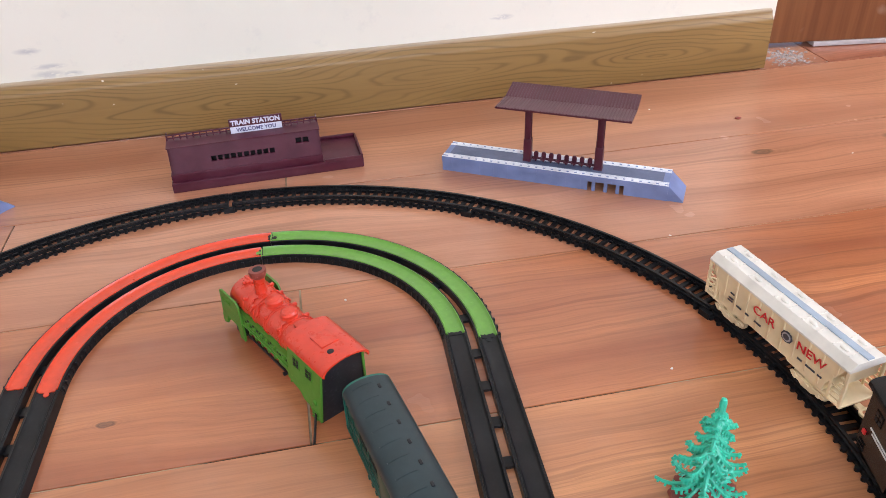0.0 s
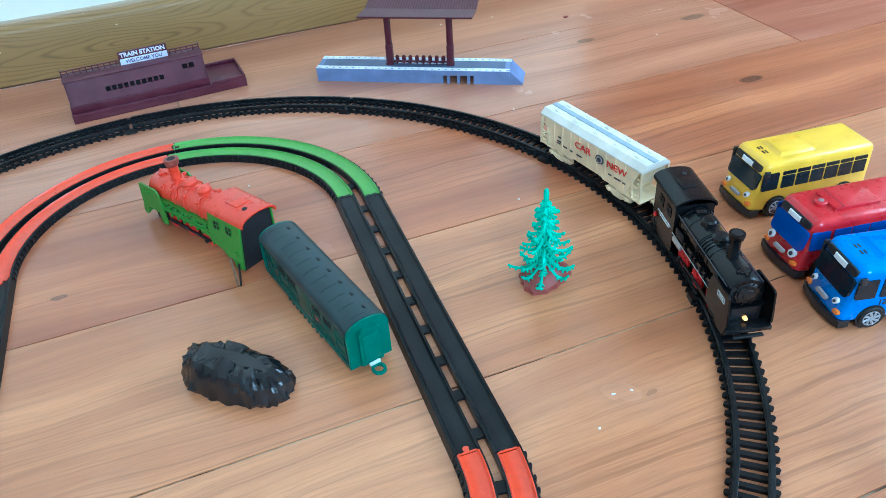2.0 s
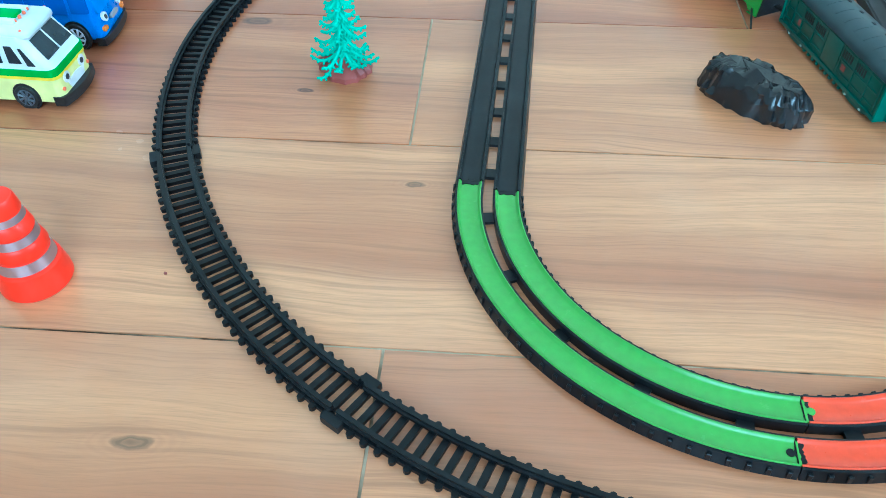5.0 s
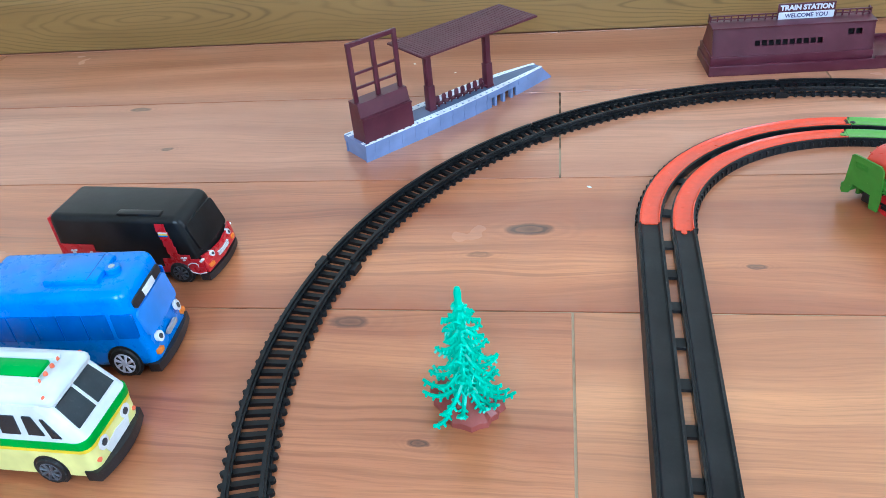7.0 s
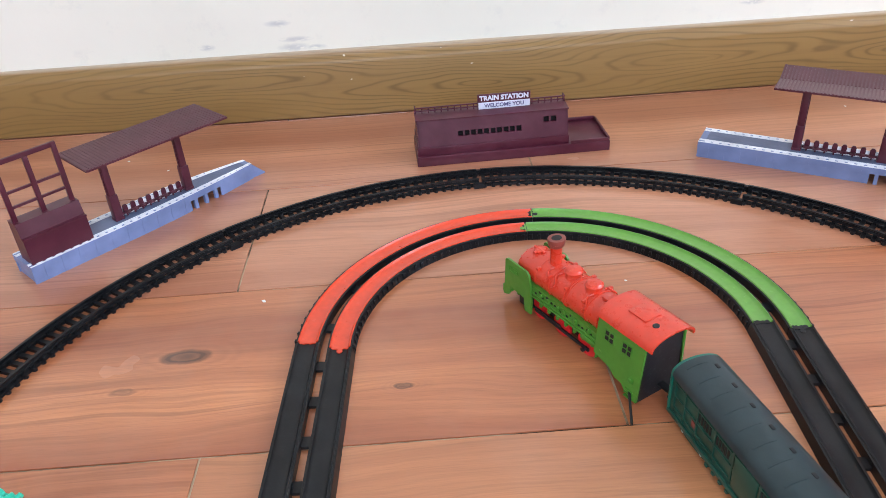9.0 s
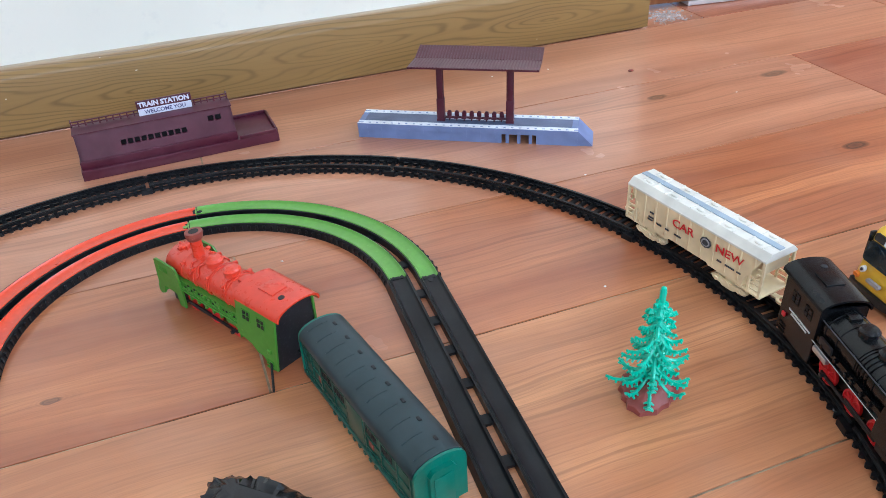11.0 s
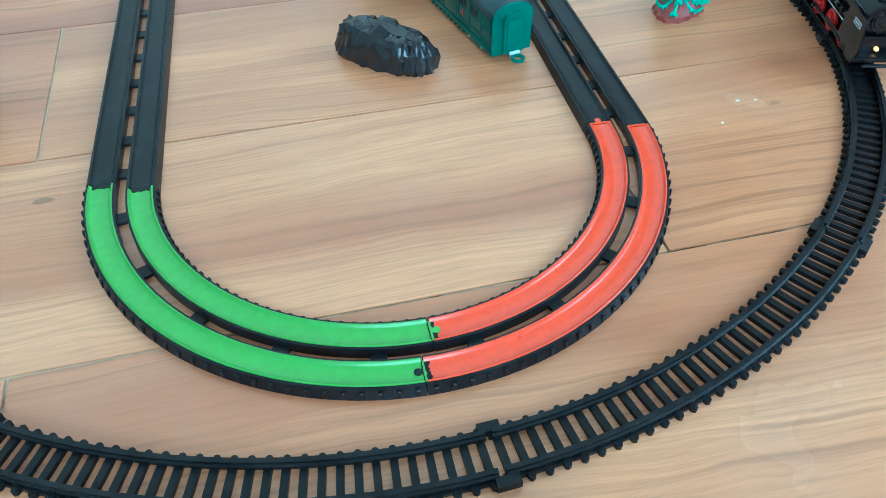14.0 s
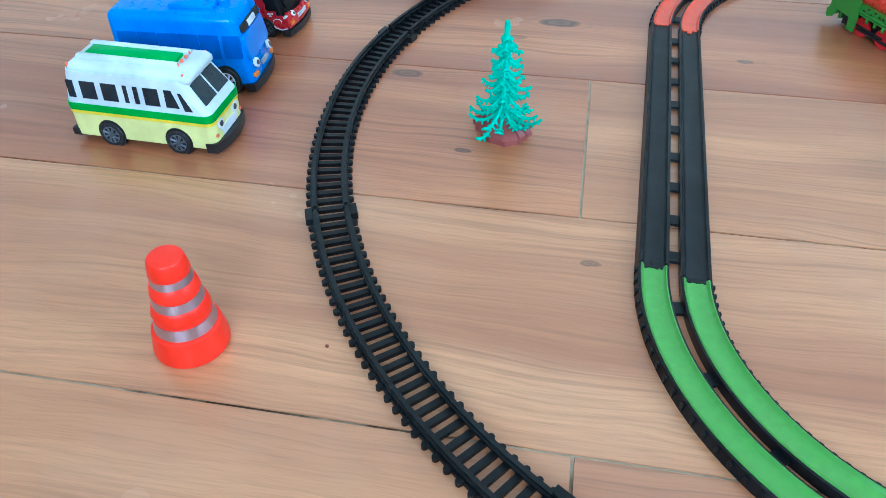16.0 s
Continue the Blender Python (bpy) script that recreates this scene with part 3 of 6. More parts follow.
def ribs_along(sec, places):
    """Small upright ribs on the outside of the black support."""
    bm = block(-0.0008, 0.0008, -0.0012, 0.0012, 0.0006, 0.0054, 0.0003, 1)
    mesh = bpy.data.meshes.new("rib")
    bm.to_mesh(mesh)
    bm.free()
    mesh.materials.append(M["trackside"])
    for x, y, a in places:
        share("rib", mesh, sec, pose(x, y, 0, 0, 0, a))


def tongue(bm, length, knob, z0, z1, m, seed=1):
    """The end of a lane's moulding: a wavy strip across it, with or without a jigsaw knob."""
    rng = random.Random(seed)
    edge = []
    for i in range(13):
        x = -HC + 0.0009 + 2 * (HC - 0.0009) * i / 12
        if not knob or abs(x) > 0.0016:
            edge.append((x, length * rng.uniform(0.55, 1.0)))
        elif i == 6:
            edge.append((-0.0010, length + 0.0004))
            for j in range(9):
                a = radians(215 - 250 * j / 8)
                edge.append((0.0021 * math.cos(a), length + 0.0019 + 0.0021 * math.sin(a)))
            edge.append((0.0010, length + 0.0004))
    vs = prism(bm, [(-HC + 0.0009, 0.0)] + edge + [(HC - 0.0009, 0.0)], "z", z0, z1)
    bmesh.ops.transform(bm, matrix=m, verts=vs)


def along(r, s, at):
    """The pose at a place of a lane, y pointing on along it."""
    (x, y), side = ring(r, s)
    return pose(x - at[0], y - at[1], 0, 0, 0, math.degrees(math.atan2(side[1], side[0])))


def oval_section(k, mat, name, label, group, colour=""):
    at = ring(LANE_R[0], sum(reach(LANE_R[0], k)) / 2)[0]
    sec = thing(name, pose(OX, OY, 0, 0, 0, TURN_O) @ pose(at[0], at[1], 0), label, "toy track", group)
    for r, side in zip(LANE_R, (1, -1)):
        s0, s1 = reach(r, k)
        bm = bmesh.new()
        sweep(bm, LANE, lane_rail(r, s0 + 0.0007, s1 - 0.0007, 34, at))
        part("lane", bm, mat, sec, f"{colour} painted channel with raised lips" if colour else "")
        bm = bmesh.new()
        sweep(bm, base_profile(side), lane_rail(r, s0 + 0.0003, s1 - 0.0003, 34, at))
        part("base", bm, "trackside", sec, "black plastic support" if colour else "")
        if colour:
            bm = bmesh.new()
            tongue(bm, 0.0034, False, 0.0053, 0.0060, along(r, s0 + 0.0003, at), int(r * 1e4) + k)
            tongue(bm, 0.0012, r == LANE_R[0], 0.0053, 0.0060, along(r, s0 + 0.0002, at) @ pose(0, 0, 0, 0, 0, 180), int(r * 1e4) + 3 + k)
            part("tongue", bm, "lane_black", sec, "black jigsaw joint")
            bm = bmesh.new()
            tongue(bm, 0.0014, r == LANE_R[1], 0.0054, 0.0064, along(r, s1 - 0.0002, at), int(r * 1e4) + 7 + k)
            part("tongue", bm, mat, sec, f"{colour} jigsaw knob")
    # crosspieces join the two lanes
    r0, r1 = LANE_R[1] + H + 0.0002, LANE_R[0] - H - 0.0002
    rm = (r0 + r1) / 2
    bend, run = math.pi * rm / 2, 2 * HALF_L
    marks = [0.0, run, run + bend, run + 2 * bend, 2 * run + 2 * bend, 2 * run + 3 * bend, 2 * run + 4 * bend]
    count = 5 if colour else 9
    for i in range(count):
        s = marks[k] + (marks[k + 1] - marks[k]) * (i + 0.5) / count
        bm = bmesh.new()
        rail = []
        for ds in (-0.0042, 0.0042):
            (x, y), side = ring(rm, s + ds)
            rail.append(((x - at[0], y - at[1]), side))
        w = (r1 - r0) / 2
        sweep(bm, [(-w, 0.001), (-w, 0.0032), (w, 0.0032), (w, 0.001)], rail)
        part("crosspiece", bm, "trackside", sec)
    if colour:
        spots = []
        for r, off in ((LANE_R[1], -H - 0.0017), (LANE_R[0], H + 0.0017)):
            s0, s1 = reach(r, k)
            for i in range(32):
                (x, y), side = ring(r, s0 + (s1 - s0) * (i + 0.5) / 32)
                spots.append((x + side[0] * off - at[0], y + side[1] * off - at[1], math.degrees(math.atan2(side[1], side[0]))))
        ribs_along(sec, spots)
    return sec


for k, colour in ((1, "green"), (2, "red"), (4, "green"), (5, "red")):
    oval_section(k, "lane_" + colour, "curved_lane_section", f"curved two-lane toy track section painted {colour} on a black base", "oval track curves", colour)
for k in (0, 3):
    oval_section(k, "lane_black", "straight_lane_section", "straight black two-lane toy track section on the wooden floor", "oval track straights")


# ---- steam engines ----
def bar_text(parent, mat, x0, x1, y, z0, z1, rows):
    """Lines of tiny print that cannot be read: thin bars on a side face."""
    s = 1 if y > 0 else -1
    for i in range(rows):
        z = z1 - (z1 - z0) * (i + 0.5) / rows
        h = (z1 - z0) / rows * 0.28
        shrink = 0.12 * (i % 2) * (x1 - x0)
        part("print_line", block(x0 + shrink, x1 - shrink, min(y, y + s * 0.0003), max(y, y + s * 0.0003), z - h, z + h), mat, parent)


def engine(m, label, top, side, rear, lit):
    loco = thing("toy_steam_engine", m, label, "toy train")
    W = 0.0154

    def splay(bm):
        """The loose cab side of the painted engine stands out at its foot."""
        for v in bm.verts if rear != "black" else ():
            if v.co.y > 0:
                v.co.y += 0.0042 * (0.0490 - min(v.co.z, 0.0490)) / 0.046
        return bm

    # boiler with bands
    bm = bmesh.new()
    prof = [(0.0, -0.032), (0.0128, -0.032), (0.0128, 0.040), (0.0132, 0.0405), (0.0132, 0.060), (0.0122, 0.0615), (0.0095, 0.0620), (0.0088, 0.0632), (0.0, 0.0636)]
    lathe(bm, [(max(r, 0.0002), z) for r, z in prof], Matrix.Translation((0, 0, 0.0365)) @ Matrix.Rotation(radians(90), 4, "Y"), 28)
    boiler = part("boiler", bm, top, loco)
    for x in (-0.024, -0.012, 0.0075, 0.0095, 0.0255):
        bm = bmesh.new()
        lathe(bm, [(0.0129, -0.0006), (0.0134, -0.0003), (0.0134, 0.0003), (0.0129, 0.0006)], Matrix.Translation((x, 0, 0.0365)) @ Matrix.Rotation(radians(90), 4, "Y"), 28)
        part("band", bm, top, boiler)
    # smokebox door
    bm = bmesh.new()
    face = Matrix.Translation((0.0632, 0, 0.0375)) @ Matrix.Rotation(radians(90), 4, "Y")
    lathe(bm, [(0.0078, 0.0), (0.0074, 0.0012), (0.0045, 0.0016), (0.0040, 0.0022), (0.0010, 0.0026)], face, 24)
    for i in range(10):
        a = 2 * math.pi * i / 10
        rod(bm, (0.0630, 0.0092 * math.cos(a), 0.0370 + 0.0092 * math.sin(a)), (0.0640, 0.0092 * math.cos(a), 0.0370 + 0.0092 * math.sin(a)), 0.0007, seg=6)
    part("smokebox_door", bm, "black" if rear == "black" else top, loco)
    # chimney and domes
    bm = bmesh.new()
    lathe(bm, [(0.0048, 0.0455), (0.0040, 0.050), (0.0039, 0.064), (0.0050, 0.0660), (0.0056, 0.0690), (0.0056, 0.0710), (0.0036, 0.0710), (0.0034, 0.062)], pose(0.0352, 0, 0), 20)
    part("chimney", bm, top, loco)
    if rear != "black":
        bm = bmesh.new()
        lathe(bm, [(0.0046, 0.0640), (0.0053, 0.0652), (0.0060, 0.0690), (0.0059, 0.0712), (0.0036, 0.0714)], pose(0.0352, 0, 0), 20)
        part("chimney_cap", bm, "chimney_worn", loco, "worn brown chimney cap")
        bm = bmesh.new()
        rod(bm, (-0.0600, 0.0165, 0.0100), (-0.0810, 0.0312, 0.0008), 0.0008, seg=8)
        part("loose_rod", bm, "black_matt", loco, "thin dark rod leaning from the cab to the floor")
    # closed dark disc paints the shade inside the chimney
    bm = bmesh.new()
    lathe(bm, [(0.0036, 0.0), (0.0034, 0.0004)], pose(0.0352, 0, 0.0711), 16)
    part("chimney_mouth_shade", bm, "black_matt" if rear == "black" else "navy_dark", loco, "dark disc painted as the shade in the chimney mouth")
    for x, r in ((-0.0046, 0.0054), (0.0158, 0.0056)):
        bm = bmesh.new()
        lathe(bm, [(r + 0.0012, 0.0465), (r, 0.0485), (r, 0.0515), (r * 1.12, 0.0520), (r * 1.12, 0.0528), (r * 0.85, 0.0545), (r * 0.3, 0.0552)], pose(x, 0, 0), 20)
        part("dome", bm, top, loco)
    part("step_box", block(-0.0240, -0.0165, -0.0038, 0.0038, 0.047, 0.0515, 0.0006), top, loco)
    bm = bmesh.new()
    box(bm, 0.0500, 0.0560, -0.0035, 0.0035, 0.0485, 0.0512, 0.0006)
    rod(bm, (0.0475, 0.0, 0.0505), (0.0590, 0.0, 0.0505), 0.0011)
    rod(bm, (0.0530, -0.0052, 0.0500), (0.0530, 0.0052, 0.0500), 0.0013)
    part("feed_pump", bm, top, loco)
    # running board, frames under it
    part("running_board", block(-0.030, 0.062, -W, W, 0.0228, 0.0250, 0.0004), side, loco)
    bm = bmesh.new()
    box(bm, -0.030, 0.064, -0.0068, 0.0068, 0.0040, 0.0228)
    part("frame", bm, "black_matt", loco)
    bm = bmesh.new()
    prism(bm, [(-0.030, -W + 0.001), (0.058, -W + 0.001), (0.058, W - 0.001), (-0.030, W - 0.001)], "z", 0.0250, 0.0300)
    part("footplate_casing", bm, side, loco)
    # cab with an arched roof and windows; a dark plate imitates its hollow, shaded back
    bm = bmesh.new()
    for s in (1, -1):
        low = [(-0.0700, 0.0030), (-0.0290, 0.0030)] if rear == "black" else [(-0.0700, 0.0030), (-0.0665, 0.0030), (-0.0640, 0.0062), (-0.0600, 0.0058), (-0.0560, 0.0100), (-0.0500, 0.0104), (-0.0440, 0.0150), (-0.0290, 0.0180)]
        prism(bm, low + [(-0.0290, 0.0490), (-0.0700, 0.0490)], "y", min(s * (W - 0.0014), s * W), max(s * (W - 0.0014), s * W))
    box(bm, -0.0302, -0.0290, -W + 0.0014, W - 0.0014, 0.0120, 0.0500)
    cab = part("cab", splay(bm), side, loco)
    part("cab_back", splay(block(-0.0690, -0.0680, -W + 0.0015, W - 0.0015, 0.0012, 0.0500)), rear if rear != "black" else "black_matt", loco)
    bm = bmesh.new()
    arch = []
    for i in range(13):
        a = radians(180 - 15 * i)
        arch.append(((W + 0.0012) * math.cos(a), 0.0490 + 0.0085 * max(0.0, math.sin(a)) ** 0.8))
    arch2 = [(y * 0.93, z - 0.0014) for y, z in arch[::-1]]
    prism(bm, arch + arch2, "x", -0.0752, -0.0272)
    roof = part("cab_roof", bm, top, loco)
    part("hatch", block(-0.0580, -0.0430, -0.0060, 0.0060, 0.0566, 0.0582, 0.0005), top, roof)
    # no opening is cut here: a dark disc paints the hole's shade
    bm = bmesh.new()
    lathe(bm, [(0.0022, 0.0), (0.0020, 0.0006)], pose(-0.0640, 0.0035, 0.0572), 14)
    part("roof_hole_shade", bm, "navy_dark", roof)
    for s in (1, -1):
        for x in (-0.0560, -0.0405):
            bm = bmesh.new()
            y0, y1 = sorted((s * (W - 0.0002), s * (W + 0.0006)))
            for dx, dz in ((-0.0021, -0.0021), (0.0021, -0.0021), (-0.0021, 0.0021), (0.0021, 0.0021)):
                box(bm, x + dx - 0.0013, x + dx + 0.0013, y0, y1, 0.0385 + dz - 0.0013, 0.0385 + dz + 0.0013)
            part("cab_window", splay(bm), "navy_dark", cab, "four small dark panes")
            y0, y1 = sorted((s * W, s * (W + 0.0005)))
            bm = bmesh.new()
            for q in ((x - 0.0042, x - 0.0036, 0.0340, 0.0430), (x + 0.0036, x + 0.0042, 0.0340, 0.0430), (x - 0.0036, x + 0.0036, 0.0424, 0.0430), (x - 0.0036, x + 0.0036, 0.0340, 0.0346)):
                box(bm, q[0], q[1], y0, y1, q[2], q[3])
            part("window_surround", splay(bm), side, cab)
        y0, y1 = sorted((s * W, s * (W + 0.0016)))
        part("tail_lamp", splay(block(-0.0655, -0.0620, y0, y1, 0.0165, 0.0200, 0.0005)), "wheel_red" if rear == "black" else side, loco)
        # steps behind the cab
        bm = bmesh.new()
        for z in (0.0032, 0.0062, 0.0092):
            box(bm, -0.0668, -0.0600, *sorted((s * (W - 0.001), s * (W + 0.0008))), z, z + 0.0007)
        part("step", splay(bm), side, loco)
        # handrail and pipes on the boiler
        bm = bmesh.new()
        rod(bm, (-0.0285, s * 0.0128, 0.0420), (0.0580, s * 0.0128, 0.0420), 0.0004, seg=6)
        for x in (-0.022, 0.004, 0.028, 0.050):
            rod(bm, (x, s * 0.0118, 0.0416), (x, s * 0.0130, 0.0422), 0.0006, seg=6)
        if rear == "black":
            part("handrail", bm, "jamb", loco)
        for x in (0.0125, 0.0158, 0.0191) if rear == "black" else ():
            bm = bmesh.new()
            turns = [radians(80 - 17 * i) for i in range(7)]
            tube(bm, [(x, s * 0.0134 * math.cos(a), 0.0365 + 0.0134 * math.sin(a)) for a in turns], 0.0005)
            part("sand_pipe", bm, top, loco)
        # smoke deflector plates at the front
        bm = bmesh.new()
        plate = [(0.0395, 0.0130), (0.0560, 0.0120), (0.0580, 0.0060), (0.0700, 0.0060), (0.0720, 0.0130), (0.0735, 0.0170), (0.0700, 0.0405), (0.0680, 0.0420), (0.0450, 0.0420), (0.0420, 0.0385), (0.0400, 0.0250)]
        if rear != "black":
            plate = [(0.0395, 0.0150), (0.0400, 0.0035), (0.0470, 0.0035), (0.0480, 0.0150), (0.0640, 0.0160), (0.0665, 0.0070), (0.0720, 0.0045), (0.0740, 0.0075), (0.0715, 0.0170), (0.0700, 0.0405), (0.0680, 0.0420), (0.0450, 0.0420), (0.0420, 0.0385)]
        prism(bm, plate, "y", *sorted((s * (W - 0.0002), s * (W + 0.0012))))
        plate = part("deflector_plate", bm, side, loco)
        bm = bmesh.new()
        y0, y1 = sorted((s * (W + 0.0012), s * (W + 0.0016)))
        for q in ((0.0545, 0.0655, 0.0362, 0.0366), (0.0545, 0.0655, 0.0322, 0.0326), (0.0545, 0.0549, 0.0326, 0.0362), (0.0651, 0.0655, 0.0326, 0.0362), (0.0560, 0.0640, 0.0340, 0.0348)):
            box(bm, q[0], q[1], y0, y1, q[2], q[3])
        part("maker_plate", bm, "white_ink" if rear == "black" else side, plate)
        # lining
        if rear == "black":
            y0, y1 = sorted((s * W, s * (W + 0.0003)))
            part("lining", block(-0.0300, 0.0390, y0, y1, 0.0236, 0.0241), "white_ink", loco)
            part("name_plate", block(-0.0235, -0.0105, *sorted((s * (W - 0.001), s * (W + 0.0004))), 0.0275, 0.0335, 0.0003), "black_matt", loco)
            part("injector", block(-0.0275, -0.0125, *sorted((s * (W - 0.003), s * (W + 0.0008))), 0.0178, 0.0222, 0.0008), "silver", loco, "silver painted injector pipes")
            bar_text(loco, "white_ink", -0.060, -0.034, s * (W + 0.0001), 0.0225, 0.0275, 2)
        else:
            rng = random.Random(31 if s > 0 else 32)
            for x in (-0.010, 0.0215, 0.030):
                bm = bmesh.new()
                tube(bm, [(x + 0.002 * math.sin(i * 1.3), s * 0.0136 * math.cos(radians(70 - 12 * i)), 0.0365 + 0.0136 * math.sin(radians(70 - 12 * i))) for i in range(6)], 0.0007)
                part("steam_pipe", bm, top, loco)
            for i in range(5):
                x = -0.022 + 0.016 * i + rng.uniform(-0.003, 0.003)
                part("valve_box", block(x - 0.0014, x + 0.0014, *sorted((s * 0.0088, s * 0.0122)), 0.0440, 0.0468, 0.0007), top, loco)
            for i in range(16):
                x, z = -0.026 + 0.0042 * i + rng.uniform(-0.001, 0.001), rng.choice((0.0258, 0.0272, 0.0290))
                part("relief_slot", block(x - rng.uniform(0.0005, 0.0014), x + rng.uniform(0.0005, 0.0012), *sorted((s * (W - 0.0016), s * (W - 0.0006))), z - 0.0007, z + 0.0007), "navy_dark", loco)
            part("pipe", block(-0.028, 0.040, *sorted((s * (W - 0.0012), s * (W + 0.0008))), 0.0212, 0.0224, 0.0004), side, loco)
            for i in range(7):
                x = -0.024 + 0.009 * i
                part("bracket", block(x - 0.0010, x + 0.0010, *sorted((s * (W - 0.0015), s * (W + 0.0006))), 0.0170, 0.0214, 0.0003), side, loco)
            part("injector", block(-0.0275, -0.0125, *sorted((s * (W - 0.003), s * (W + 0.0008))), 0.0178, 0.0222, 0.0008), side, loco)
        for x in (-0.020, -0.006, 0.006, 0.012, 0.022, 0.030):
            part("relief_rivet", block(x - 0.0012, x + 0.0012, *sorted((s * (W - 0.001), s * (W + 0.0006))), 0.0262, 0.0292, 0.0004), side, loco)
        # wheels, rods, cylinder
        for x, r in ((-0.0146, 0.0095), (0.0120, 0.0088), (0.0370, 0.0088)):
            bm = bmesh.new()
            mm = pose(x, s * 0.0102, r, 90, 0, 0)
            lathe(bm, [(r, -0.0013), (r, 0.0006), (r * 0.86, 0.0013), (r * 0.80, 0.0004), (r * 0.30, 0.0004), (r * 0.26, 0.0016)], mm, 22)
            wheel = part("wheel", bm, "wheel_red", loco, "red plastic driving wheel")
            for i in range(8):
                a = 2 * math.pi * i / 8
                bm = bmesh.new()
                rod(bm, (x + r * 0.25 * math.cos(a), s * 0.0110, r + r * 0.25 * math.sin(a)), (x + r * 0.82 * math.cos(a), s * 0.0110, r + r * 0.82 * math.sin(a)), 0.0006, seg=6)
                part("spoke", bm, "wheel_red", wheel)
        bm = bmesh.new()
        box(bm, -0.0180, 0.0400, *sorted((s * 0.0120, s * 0.0134)), 0.0058, 0.0082, 0.0003)
        box(bm, 0.0100, 0.0480, *sorted((s * 0.0134, s * 0.0144)), 0.0098, 0.0116, 0.0003)
        rod(bm, (-0.0146, s * 0.012, 0.0068), (-0.0146, s * 0.0155, 0.0068), 0.0016, seg=10)
        part("coupling_rod", bm, "black_matt", loco)
        part("cylinder", block(0.0430, 0.0560, *sorted((s * 0.0105, s * 0.0152)), 0.0050, 0.0160, 0.0012), "black_matt", loco)
    # front beam with its lamp
    part("front_beam", block(0.0650, 0.0745, -W - 0.0010, W + 0.0010, 0.0095, 0.0130, 0.0005), side, loco)
    part("buffer_plate", block(0.0625, 0.0655, -0.0110, 0.0110, 0.0050, 0.0260, 0.0006), "black" if rear == "black" else side, loco)
    bm = bmesh.new()
    lathe(bm, [(0.0016, 0.0), (0.0016, 0.0022), (0.0012, 0.0030), (0.0004, 0.0033)], Matrix.Translation((0.0652, 0, 0.0165)) @ Matrix.Rotation(radians(90), 4, "Y"), 14)
    part("front_lamp", bm, "bulb" if lit else "lens_white", loco, "small glowing amber front lamp" if lit else "")
    bm = bmesh.new()
    box(bm, -0.0810, -0.0690, -0.0022, 0.0022, 0.0070, 0.0092, 0.0004)
    box(bm, -0.0835, -0.0800, -0.0050, 0.0050, 0.0068, 0.0096, 0.0006)
    part("coupler", bm, "black_matt", loco)
    if rear == "black":
        bm = bmesh.new()
        box(bm, 0.0735, 0.0765, -0.0105, 0.0105, 0.0060, 0.0078, 0.0004)
        part("cow_catcher", bm, "black_matt", loco)
    return loco


def on_track(angle, z=0.008):
    a = radians(angle)
    return pose(CX + RAD * math.cos(a), CY + RAD * math.sin(a), z, 0, 0, angle - 90)


LOCO_AT, CAR_AT = -14.4, 9.5
engine(on_track(LOCO_AT) @ Matrix.Diagonal((1.0, 1.0, 0.91, 1.0)), "black plastic toy steam engine with red wheels and lit lamp", "black", "black", "black", True)
engine(pose(0.1022, 0.5134, 0.0, 0, 0, 119.4) @ Matrix.Diagonal((1.0, 1.12, 0.90, 1.0)), "toy steam engine painted red above and green below on the floor", "engine_red", "engine_green", "navy_dark", False)


# ---- cream hopper car ----
def loop_hook(bm, x, z, s):
    """A flat ring coupler at the end of a wagon."""
    box(bm, *sorted((x, x + s * 0.005)), -0.0024, 0.0024, z, z + 0.0020, 0.0003)
    ring = []
    for i in range(17):
        a = 2 * math.pi * i / 16
        ring.append(((x + s * 0.0085 + 0.0042 * math.cos(a), 0.0042 * math.sin(a)), (math.cos(a), math.sin(a))))
    sweep(bm, [(-0.0010, z), (-0.0010, z + 0.0020), (0.0010, z + 0.0020), (0.0010, z)], ring)


